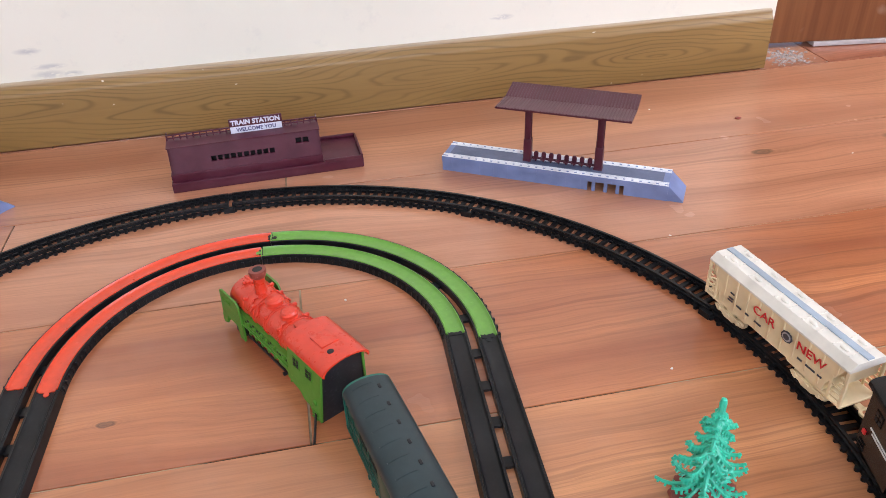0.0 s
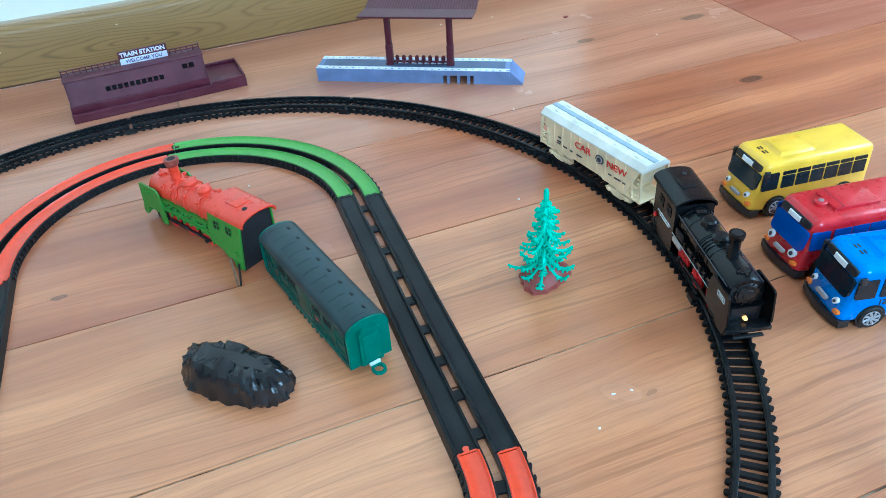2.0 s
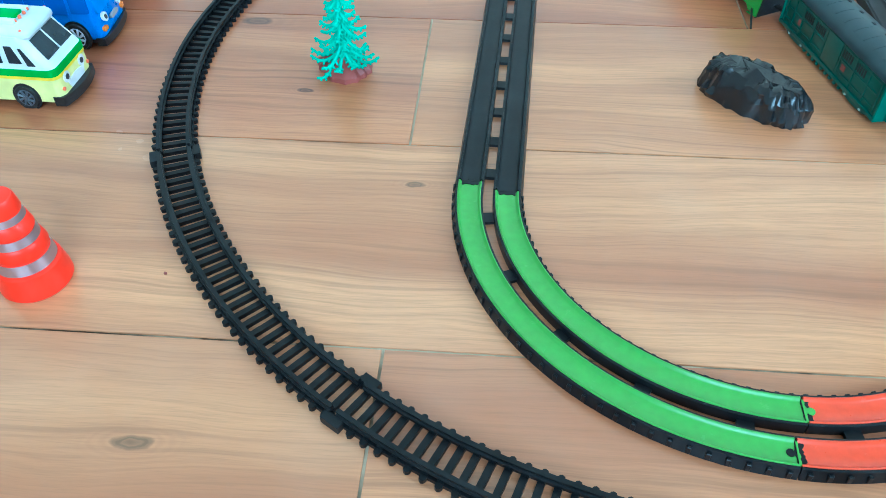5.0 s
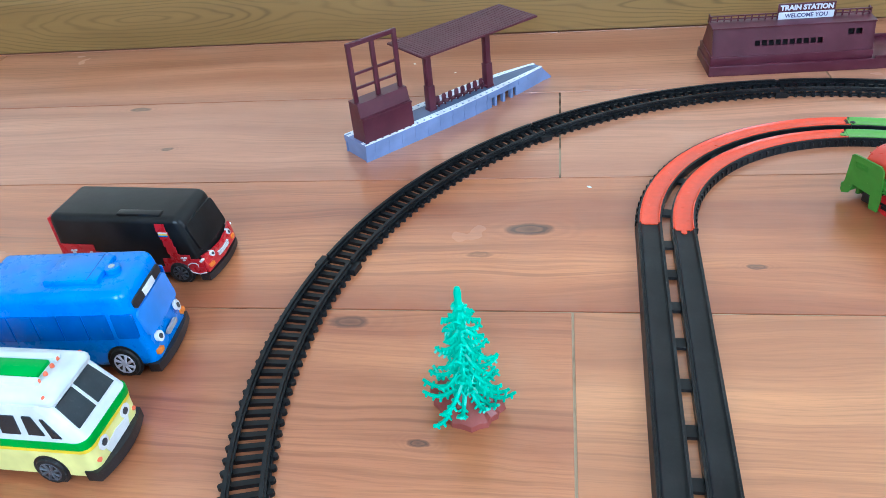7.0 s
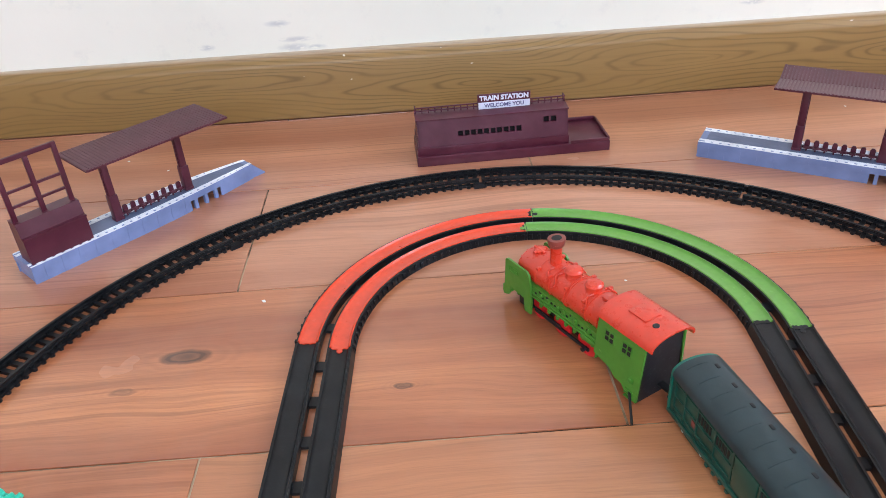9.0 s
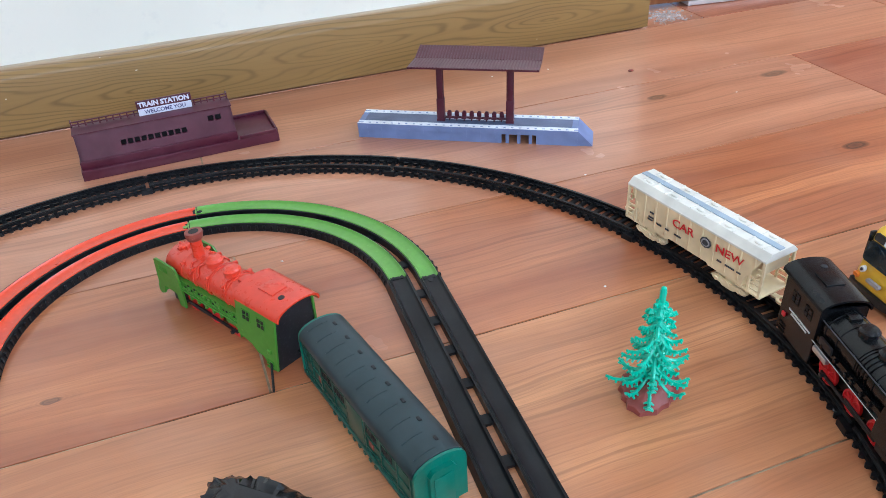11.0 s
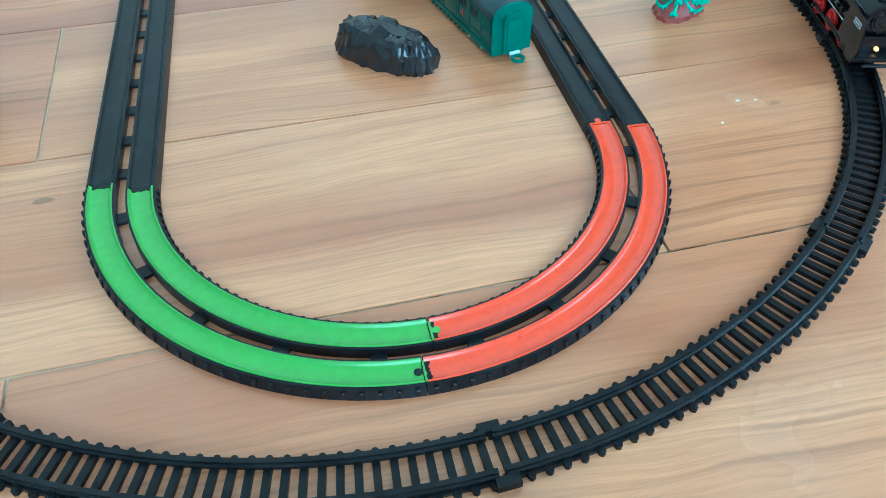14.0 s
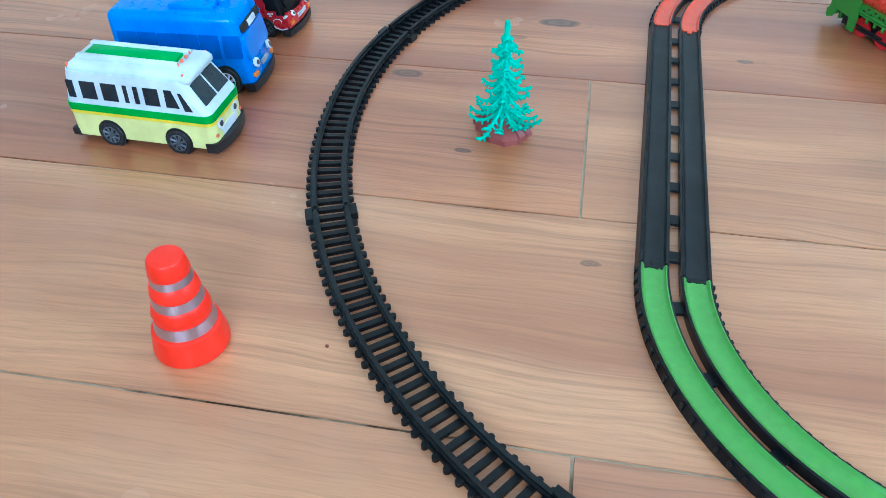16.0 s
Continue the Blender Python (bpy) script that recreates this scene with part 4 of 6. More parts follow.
def hopper(m):
    car = thing("toy_hopper_car", m, "cream plastic toy hopper car with red lettering on the circular track", "toy wagon")
    L, W = 0.0640, 0.0150
    bm = bmesh.new()
    side = [(-0.0600, 0.0420), (-0.0500, 0.0200), (-0.0490, 0.0120), (-0.0200, 0.0120), (-0.0180, 0.0140), (0.0180, 0.0140), (0.0200, 0.0120), (0.0490, 0.0120), (0.0500, 0.0200), (0.0600, 0.0420), (0.0600, 0.0440), (-0.0600, 0.0440)]
    prism(bm, side, "y", -W, W)
    body = part("body", bm, "cream", car)
    bm = bmesh.new()
    sect = [(-W - 0.0008, 0.0438), (-W - 0.0008, 0.0455), (-0.0108, 0.0508), (0.0108, 0.0508), (W + 0.0008, 0.0455), (W + 0.0008, 0.0438)]
    prism(bm, sect, "x", -L, L)
    roof = part("roof", bm, "hopper_roof", car)
    part("roof_strip", block(-L + 0.0006, L - 0.0006, -0.0026, 0.0026, 0.0507, 0.0518, 0.0003), "roof_strip", roof, "pale blue-grey walkway strip")
    for x in (-0.050, -0.025, 0.0, 0.025, 0.050):
        for s in (1, -1):
            bm = bmesh.new()
            lathe(bm, [(0.0022, 0.0), (0.0020, 0.0010), (0.0012, 0.0016)], pose(x, s * 0.0072, 0.0507) @ Matrix.Diagonal((1.5, 0.8, 1.0, 1.0)), 12)
            part("hatch", bm, "hopper_roof", roof)
    for i in range(10):
        x = -0.0560 + 0.112 * i / 9
        part("roof_seam", block(x - 0.0005, x + 0.0005, -0.0106, 0.0106, 0.0506, 0.0514), "hopper_roof", roof)
    for s in (1, -1):
        for i in range(11):
            x = -0.0560 + 0.112 * i / 10
            edge = abs(x) > 0.047
            z0 = 0.034 if edge else 0.0150
            part("rib", block(x - 0.0007, x + 0.0007, *sorted((s * W, s * (W + 0.0007))), z0, 0.0438, 0.0002), "cream", body)
        # end platforms: posts, ladder and slanting chute
        for e in (1, -1):
            x0, x1 = sorted((e * 0.0560, e * 0.0640))
            bm = bmesh.new()
            box(bm, *sorted((e * 0.0622, e * 0.0640)), *sorted((s * (W - 0.0016), s * (W + 0.0004))), 0.0100, 0.0440)
            box(bm, *sorted((e * 0.0530, e * 0.0546)), *sorted((s * (W - 0.0010), s * (W + 0.0004))), 0.0100, 0.0320)
            for z in (0.0150, 0.0200, 0.0250, 0.0300, 0.0350):
                box(bm, *sorted((e * (0.0546 if z < 0.028 else 0.0590), e * 0.0622)), *sorted((s * (W - 0.0008), s * (W + 0.0002))), z, z + 0.0012)
            part("ladder", bm, "cream", car)
    for e in (1, -1):
        x0, x1 = sorted((e * 0.0440, e * 0.0645))
        part("end_platform", block(x0, x1, -W, W, 0.0098, 0.0116, 0.0003), "cream", car)
        part("end_wall", block(*sorted((e * 0.0600, e * 0.0612)), -W + 0.002, W - 0.002, 0.0300, 0.0440), "cream_dirty", car)
        # bogie with its side frames and wheels
        bm = bmesh.new()
        xc = e * 0.0380
        for s in (1, -1):
            prism(bm, [(xc - 0.0150, 0.0062), (xc - 0.0130, 0.0035), (xc - 0.0070, 0.0030), (xc - 0.0045, 0.0012), (xc + 0.0045, 0.0012), (xc + 0.0070, 0.0030), (xc + 0.0130, 0.0035), (xc + 0.0150, 0.0062), (xc + 0.0110, 0.0082), (xc + 0.0050, 0.0068), (xc - 0.0050, 0.0068), (xc - 0.0110, 0.0082)], "y", *sorted((s * 0.0122, s * 0.0142)))
            for dx in (-0.0100, 0.0, 0.0100):
                rod(bm, (xc + dx, s * 0.0140, 0.0050), (xc + dx, s * 0.0152, 0.0050), 0.0017, seg=8)
        box(bm, xc - 0.0040, xc + 0.0040, -0.0125, 0.0125, 0.0050, 0.0100)
        bogie = part("bogie", bm, "cream", car)
        for dx in (-0.0100, 0.0100):
            for s in (1, -1):
                bm = bmesh.new()
                rod(bm, (xc + dx, s * 0.0088, 0.0048), (xc + dx, s * 0.0112, 0.0048), 0.0048, seg=16)
                part("wheel", bm, "cream_dirty", bogie)
        bm = bmesh.new()
        loop_hook(bm, e * 0.0640, 0.0070, e)
        part("coupler", bm, "cream", car)
    for s in (1, -1):
        face = pose(0, s * (W + 0.0008), 0, 90, 0, 0) if s < 0 else pose(0, s * (W + 0.0008), 0, 90, 0, 180)
        for text, x in (("CAR", -0.006), ("NEW", 0.036)):
            words(text, 0.0104, "red_ink", car, face @ pose(x, 0.0330, 0), label="red lettering")
        bm = bmesh.new()
        lathe(bm, [(0.0050, 0.0), (0.0050, 0.0004)], face @ pose(0.0155, 0.0325, 0), 8)
        badge = part("badge", bm, "dark_ink", car, "dark octagonal badge")
        bm = bmesh.new()
        lathe(bm, [(0.0036, 0.0003), (0.0036, 0.0007)], face @ pose(0.0155, 0.0325, 0), 16)
        part("badge_ring", bm, "grille", badge)
        bm = bmesh.new()
        lathe(bm, [(0.0025, 0.0006), (0.0025, 0.0009)], face @ pose(0.0155, 0.0325, 0), 12)
        part("badge_heart", bm, "dark_ink", badge)
        for x0, x1, z in ((-0.0385, -0.0345, 0.0300), (-0.0400, -0.0350, 0.0225), (-0.0310, -0.0260, 0.0225), (-0.0395, -0.0345, 0.0250), (-0.0220, -0.0185, 0.0225), (-0.0130, -0.0065, 0.0225), (0.0270, 0.0310, 0.0230), (0.0340, 0.0420, 0.0230), (0.0440, 0.0475, 0.0230)):
            bm = bmesh.new()
            vs = box(bm, x0, x1, z - 0.0008, z + 0.0008, 0.0, 0.0003)
            bmesh.ops.transform(bm, matrix=face, verts=bm.verts)
            part("print_line", bm, "dark_ink", car)
    return car


hopper(on_track(CAR_AT) @ Matrix.Diagonal((1.07, 1.0, 0.88, 1.0)))


# ---- dark green van wagon standing on the floor ----
def wagon(m):
    car = thing("toy_goods_wagon", m, "dark green plastic toy goods wagon with a slate roof", "toy wagon")
    L, W = 0.0640, 0.0154
    part("body", block(-L, L, -W, W, 0.0095, 0.0400, 0.0005), "wagon_green", car)
    bm = bmesh.new()
    top, under = [], []
    for i in range(15):
        a = radians(180 - 180 * i / 14)
        top.append(((W + 0.0012) * math.cos(a), 0.0395 + 0.0115 * max(0, math.sin(a)) ** 0.85))
    prism(bm, top + [(W + 0.0008, 0.0388), (-W - 0.0008, 0.0388)], "x", -L + 0.0008, L - 0.0008)
    roof = part("roof", bm, "wagon_roof", car, "slate green arched roof with cross seams")
    for i in range(11):
        x = -L + 0.0055 + (2 * L - 0.011) * i / 10
        bm = bmesh.new()
        seam = []
        for j in range(9):
            a = radians(96 - 50 * j / 8)
            seam.append(((W + 0.0014) * math.cos(a), 0.0397 + 0.0115 * math.sin(a) ** 0.85))
        prism(bm, seam + [(y, z - 0.001) for y, z in seam[::-1]], "x", x - 0.0005, x + 0.0005)
        part("seam", bm, "wagon_roof", roof)
    for i in range(8):
        x = -0.054 + 0.0154 * i
        part("vent", block(x - 0.0017, x + 0.0017, -0.0062, -0.0042, 0.0488, 0.0512, 0.0004), "navy_dark", roof, "small dark roof vent")
    # end walls
    for e in (1, -1):
        bm = bmesh.new()
        arch = [((W + 0.0010) * math.cos(radians(180 - 180 * i / 14)), 0.0395 + 0.0112 * max(0, math.sin(radians(180 - 180 * i / 14))) ** 0.85) for i in range(15)]
        prism(bm, arch + [(W + 0.0010, 0.0060), (-W - 0.0010, 0.0060)], "x", *sorted((e * (L - 0.0006), e * (L + 0.0010))))
        end = part("end_wall", bm, "wagon_end", car, "brighter green end wall")
        bm = bmesh.new()
        prism(bm, [(-0.0085, 0.0075), (0.0085, 0.0075), (0.0085, 0.0400), (0.0060, 0.0435), (-0.0060, 0.0435), (-0.0085, 0.0400)], "x", *sorted((e * (L + 0.0010), e * (L + 0.0038))))
        gang = part("gangway", bm, "wagon_end", end)
        part("gangway_panel", block(*sorted((e * (L + 0.0038), e * (L + 0.0044))), -0.0062, 0.0062, 0.0110, 0.0380, 0.0003), "wagon_end", end)
        bm = bmesh.new()
        loop_hook(bm, e * (L + 0.0015), 0.0050, e)
        hook = part("coupler", bm, "wagon_end", car)
        if e < 0:
            part("hook_sticker", block(-L - 0.0064, -L - 0.0046, -0.0042, 0.0042, 0.0072, 0.0098, 0.0003), "hook_white", car)
    rng = random.Random(4)
    for s in (1, -1):
        ya, yb = sorted((s * W, s * (W + 0.0008)))
        # door, posts and barred windows in relief
        part("sliding_door", block(-0.0130, 0.0050, *sorted((s * W, s * (W + 0.0011))), 0.0120, 0.0380, 0.0003), "wagon_green", car)
        for x in (-0.060, -0.047, -0.031, -0.0145, 0.0065, 0.022, 0.038, 0.050, 0.060):
            part("post", block(x - 0.0006, x + 0.0006, ya, yb, 0.0110, 0.0395), "wagon_green", car)
        for z in (0.0150, 0.0255, 0.0365):
            part("rail", block(-0.0600, 0.0600, ya, yb, z - 0.0005, z + 0.0005), "wagon_green", car)
        for x0 in (-0.042, -0.026, 0.010, 0.026):
            bm = bmesh.new()
            for i in range(5):
                box(bm, x0 + 0.0024 * i, x0 + 0.0024 * i + 0.0014, *sorted((s * (W - 0.0003), s * (W + 0.0004))), 0.0280, 0.0345)
            part("barred_window", bm, "navy_dark", car, "dark slots of a barred window")
        for x in (-0.020, 0.040):
            part("placard", block(x - 0.0022, x + 0.0022, *sorted((s * W, s * (W + 0.0005))), 0.0180, 0.0230), "tree_base", car)
        part("sole_bar", block(-L, L, *sorted((s * (W - 0.003), s * (W + 0.0014))), 0.0065, 0.0098, 0.0003), "wagon_green", car)
        for xc in (-0.040, 0.040):
            bm = bmesh.new()
            prism(bm, [(xc - 0.014, 0.0070), (xc - 0.012, 0.0030), (xc - 0.004, 0.0018), (xc + 0.004, 0.0018), (xc + 0.012, 0.0030), (xc + 0.014, 0.0070)], "y", *sorted((s * 0.0128, s * 0.0150)))
            bogie = part("bogie_frame", bm, "wagon_green", car)
            for dx in (-0.0090, 0.0090):
                bm = bmesh.new()
                rod(bm, (xc + dx, s * 0.0090, 0.0048), (xc + dx, s * 0.0118, 0.0048), 0.0048, seg=16)
                part("wheel", bm, "black_matt", bogie)
                bm = bmesh.new()
                rod(bm, (xc + dx, s * 0.0150, 0.0046), (xc + dx, s * 0.0158, 0.0046), 0.0011, seg=8)
                part("axle_cap", bm, "hook_white", bogie)
        for i in range(9):
            x = -0.024 + 0.006 * i
            part("footstep", block(x - 0.001, x + 0.001, *sorted((s * W, s * (W + 0.0018))), 0.0040, 0.0064), "wagon_green", car)
    bm = block(-0.016, 0.016, -0.010, 0.010, 0.0030, 0.0095, 0.001)
    part("underframe", bm, "black_matt", car)
    return car


wagon(pose(0.1654, 0.3657, 0.0, 0, 0, 102.6) @ Matrix.Diagonal((1.10, 1.0, 0.87, 1.0)))


# ---- station house ----
def station(m):
    st = thing("toy_station_house", m, "maroon plastic toy station house with a white sign beside the skirting", "toy building")
    part("plinth", block(0.0, 0.198, 0.0, 0.060, 0.0, 0.0105, 0.0006), "maroon", st)
    part("base_course", block(0.0010, 0.1560, 0.0032, 0.0560, 0.0105, 0.0190, 0.0006), "maroon", st)
    # front wall leaning back, with real window holes; the shade inside is a near-black block
    holes = [(0.0432 + 0.0066 * i, 0.0482 + 0.0066 * i, 0.0272, 0.0326) for i in range(10)] + [(0.1304 + 0.0074 * i, 0.1362 + 0.0074 * i, 0.0336, 0.0392) for i in range(2)]
    zs = sorted({0.0190, 0.0450, *(h[2] for h in holes), *(h[3] for h in holes)})
    xs = sorted({0.0030, 0.1545, *(h[0] for h in holes), *(h[1] for h in holes)})
    bm = bmesh.new()

    def lean(z):
        return 0.0050 + 0.0060 * (z - 0.0190) / 0.026

    for z0, z1 in zip(zs, zs[1:]):
        run = xs[0]
        row = sorted(h for h in holes if h[2] <= z0 + 1e-6 and h[3] >= z1 - 1e-6)
        for x0, x1 in [(h[0], h[1]) for h in row] + [(xs[-1], None)]:
            prism(bm, [(lean(z0), z0), (lean(z1), z1), (lean(z1) + 0.0022, z1), (lean(z0) + 0.0022, z0)], "x", run, x0)
            run = x1
    wall = part("wall", bm, "maroon", st)
    bm = bmesh.new()
    prism(bm, [(0.0190, 0.0190), (0.0190, 0.0455), (0.0330, 0.0455), (0.0500, 0.0190)], "x", 0.0030, 0.1545)
    part("inside_shade", bm, "maroon_shade", st, "dark block painted as the shade behind the windows")
    for x in (0.0022, 0.1532):
        bm = bmesh.new()
        prism(bm, [(0.0050, 0.0190), (0.0110, 0.0450), (0.0340, 0.0450), (0.0520, 0.0190)], "x", x, x + 0.0022)
        part("end_wall", bm, "maroon", st)
    # shallow roof rising to the parapet
    bm = bmesh.new()
    prism(bm, [(0.0098, 0.0446), (0.0098, 0.0460), (0.0265, 0.0472), (0.0345, 0.0472), (0.0345, 0.0446)], "x", 0.0012, 0.1562)
    part("roof", bm, "maroon", st)
    for z in (0.0490, 0.0520):
        part("parapet_rail", block(0.0016, 0.1558, 0.0262, 0.0274, z, z + 0.0012), "maroon", st)
    for i in range(24):
        x = 0.0024 + 0.1526 * i / 23
        part("baluster", block(x - 0.0007, x + 0.0007, 0.0263, 0.0273, 0.0470, 0.0521), "maroon", st)
    for x in (0.0016, 0.1546):
        part("end_parapet", block(x, x + 0.0012, 0.0275, 0.0335, 0.0470, 0.0532), "maroon", st)
    # sign standing at the parapet
    sign = part("sign_board", block(0.0658, 0.1200, 0.0240, 0.0260, 0.0462, 0.0622, 0.0004), "maroon", st)
    part("white_panel", block(0.0666, 0.1192, 0.0232, 0.0240, 0.0470, 0.0540, 0.0003), "sign_white", sign)
    words("TRAIN STATION", 0.0068, "sign_white", sign, pose(0.0929, 0.0238, 0.0580, 90, 0, 0), label="white capital lettering", bold=0.00030)
    words("WELCOME YOU", 0.0056, "sign_ink", sign, pose(0.0929, 0.0230, 0.0505, 90, 0, 0), bold=0.0001, label="thin purple lettering")
    # open yard with a low rim beside the house
    for q in ((0.1575, 0.1965, 0.0, 0.0022), (0.1575, 0.1965, 0.0578, 0.0600), (0.1958, 0.1980, 0.0022, 0.0578)):
        part("rim", block(q[0], q[1], q[2], q[3], 0.0105, 0.0140, 0.0004), "maroon", st)
    return st


station(pose(-0.0100, 0.8005, 0.0, 0, 0, 2.7))


# ---- station platforms with a shelter ----
def platform(m, curved, kiosk, label):
    pf = thing("toy_platform", m, label, "toy platform", "station platforms")
    L, W, T = 0.226, 0.036, 0.0165

    def bulge(x):
        return -0.011 * max(0.0, (x / L - 0.35)) ** 2 / 0.42 if curved else 0.0

    def narrow(x):
        """The far end of the curved platform runs to a rounded tip."""
        return 1.0 - 0.60 * max(0.0, (x / L - 0.55) / 0.45) ** 1.8 if curved else 1.0

    xs = [L * i / 20 for i in range(21)]
    rail = [((x, -bulge(x)), (0, narrow(x))) for x in xs]
    bm = bmesh.new()
    sweep(bm, [(0.0010, 0.0105), (0.0, 0.0105), (0.0, T), (W, T), (W, 0.0105), (W - 0.0010, 0.0105)], rail)
    slab = part("slab", bm, "platform", pf)
    # facing wall: solid, then open between little piers near the ramp end
    a0, a1 = 0.150, 0.185
    for x0, x1 in ((0.0, a0), (a1, L)):
        seg = [((x0 + (x1 - x0) * i / 8, -bulge(x0 + (x1 - x0) * i / 8)), (0, 1)) for i in range(9)]
        bm = bmesh.new()
        sweep(bm, [(0.0012, 0.0), (0.0012, 0.0105), (0.0032, 0.0105), (0.0032, 0.0)], seg)
        part("facing", bm, "platform", pf)
    for i in range(3):
        x = a0 + (a1 - a0) * (i + 0.5) / 3
        part("pier", block(x - 0.0016, x + 0.0016, 0.0012 - bulge(x), 0.0050 - bulge(x), 0.0, 0.0105), "platform", pf)
    bm = bmesh.new()
    sweep(bm, [(W - 0.0032, 0.0), (W - 0.0032, 0.0105), (W - 0.0012, 0.0105), (W - 0.0012, 0.0)], rail)
    part("facing", bm, "platform", pf)
    part("end_facing", block(0.0008, 0.0028, 0.0032, W - 0.0032, 0.0, 0.0105), "platform", pf)
    # joints in the facing
    for i in range(14):
        x = 0.010 + 0.0148 * i
        if x < L - 0.01:
            part("panel_joint", block(x, x + 0.0005, -0.0004 - bulge(x), 0.0014 - bulge(x), 0.0108, T - 0.0004), "platform", slab)
    for i in range(10):
        x = 0.010 + 0.0148 * i
        if x < a0:
            part("panel_joint", block(x, x + 0.0005, 0.0008 - bulge(x), 0.0014 - bulge(x), 0.0005, 0.0104), "platform", slab)
    # ramp at the far end
    bm = bmesh.new()
    prism(bm, [(L, 0.0), (L, T - 0.0005), (L + 0.0150, 0.0008), (L + 0.0150, 0.0)], "y", 0.0020 - bulge(L), (W - 0.0006) * narrow(L) - bulge(L))
    part("ramp", bm, "platform", pf)
    # dark deck between pale edge strips and dashes
    bm = bmesh.new()
    sweep(bm, [(0.0082, T), (0.0082, T + 0.0005), (W - 0.0082, T + 0.0005), (W - 0.0082, T)], [((x, -bulge(x)), (0, narrow(x))) for x in [0.006 + (L - 0.012) * i / 16 for i in range(17)]])
    part("deck", bm, "deck", pf, "dark grey deck")
    for y0, y1 in ((0.0003, 0.0014), (0.0046, 0.0056), (0.0068, 0.0075), (W - 0.0014, W - 0.0003), (W - 0.0056, W - 0.0046), (W - 0.0075, W - 0.0068)):
        bm = bmesh.new()
        sweep(bm, [(y0, T), (y0, T + 0.0006), (y1, T + 0.0006), (y1, T)], rail)
        part("edge_line", bm, "white_line", pf)
    for i in range(28):
        x = 0.006 + 0.0078 * i
        for y in (0.0030, W - 0.0030):
            part("edge_dash", block(x, x + 0.0054, y * narrow(x) - 0.0009 - bulge(x), y * narrow(x) + 0.0009 - bulge(x), T - 0.0002, T + 0.0006), "white_line", pf)
    # shelter
    yc = 0.0165
    posts = (0.086, 0.157)
    for x in posts:
        bm = bmesh.new()
        box(bm, x - 0.0039, x + 0.0039, yc - 0.0039, yc + 0.0039, T, T + 0.0250, 0.0008)
        box(bm, x - 0.0042, x + 0.0042, yc - 0.0042, yc + 0.0042, T, T + 0.0030, 0.0004)
        box(bm, x - 0.0030, x + 0.0030, yc - 0.0030, yc + 0.0030, T + 0.0245, 0.0815, 0.0005)
        for s in (1, -1):
            box(bm, *sorted((x + s * 0.0030, x + s * 0.0036)), yc - 0.0010, yc + 0.0010, T + 0.0245, 0.0800)
        part("post", bm, "maroon", pf)
    # roof: two shallow leaves with close-set battens
    rx0, rx1 = (0.0605, 0.1955) if curved else (0.0605, 0.1875)
    edge = [(-0.0150, 0.0822), (0.0390, 0.0828)] if curved else [(-0.0150, 0.0835), (0.0215, 0.0800), (0.0490, 0.0845)]
    bm = bmesh.new()
    prism(bm, edge + [(y, z + 0.0016) for y, z in edge[::-1]], "x", rx0, rx1)
    roof = part("roof", bm, "maroon", pf)
    for i in range(42):
        x = rx0 + 0.0015 + (rx1 - rx0 - 0.003) * i / 41
        for (ya, za), (yb, zb) in zip(edge, edge[1:]):
            bm = bmesh.new()
            prism(bm, [(ya + 0.0006, za + 0.0015), (yb - 0.0006, zb + 0.0015), (yb - 0.0006, zb + 0.0020), (ya + 0.0006, za + 0.0020)], "x", x - 0.0008, x + 0.0008)
            part("batten", bm, "maroon", roof)
    # row of seats between the posts
    part("bench_beam", block(posts[0] + 0.0044, posts[1] - 0.0044, yc - 0.0010, yc + 0.0010, T + 0.0030, T + 0.0046), "maroon", pf)
    for i in range(8):
        x = posts[0] + 0.0085 + (posts[1] - posts[0] - 0.017) * i / 7
        bm = bmesh.new()
        box(bm, x - 0.0024, x + 0.0024, yc - 0.0052, yc + 0.0006, T + 0.0040, T + 0.0052, 0.0004)
        prism(bm, [(x - 0.0022, T + 0.0050), (x + 0.0022, T + 0.0050), (x + 0.0022, T + 0.0095), (x + 0.0012, T + 0.0112), (x - 0.0012, T + 0.0112), (x - 0.0022, T + 0.0095)], "y", yc, yc + 0.0012)
        box(bm, x - 0.0006, x + 0.0006, yc - 0.0014, yc - 0.0002, T, T + 0.0041)
        part("seat", bm, "maroon", pf)
    part("bench_back", block(posts[0] + 0.0046, posts[1] - 0.0046, yc + 0.0016, yc + 0.0022, T + 0.0004, T + 0.0078), "white_line", pf)
    if kiosk:
        bm = bmesh.new()
        prism(bm, [(0.0030, T), (0.0040, T + 0.0230), (0.0060, T + 0.0240), (0.0090, T + 0.0360), (0.0230, T + 0.0360), (0.0230, T)], "x", 0.0030, 0.0560)
        part("kiosk", bm, "maroon", pf)
        part("kiosk_band", block(0.0028, 0.0562, 0.0026, 0.0080, T + 0.0220, T + 0.0236, 0.0003), "maroon", pf)
        bm = bmesh.new()
        y0, y1 = 0.0130, 0.0160
        z0, z1 = T + 0.0330, T + 0.0890
        for x0, x1, a, b in ((0.0040, 0.0080, z0, z1), (0.0510, 0.0550, z0, z1), (0.0275, 0.0315, z0, z1 - 0.004), (0.0080, 0.0510, z1 - 0.0040, z1)):
            box(bm, x0, x1, y0, y1, a, b, 0.0003)
        for x0, x1 in ((0.0080, 0.0275), (0.0315, 0.0510)):
            for z in (z0 + 0.0140, z0 + 0.0270):
                box(bm, x0, x1, y0 + 0.0006, y1 - 0.0006, z, z + 0.0022)
        part("window_frame", bm, "maroon", pf, "open maroon window frame without panes")
    return pf


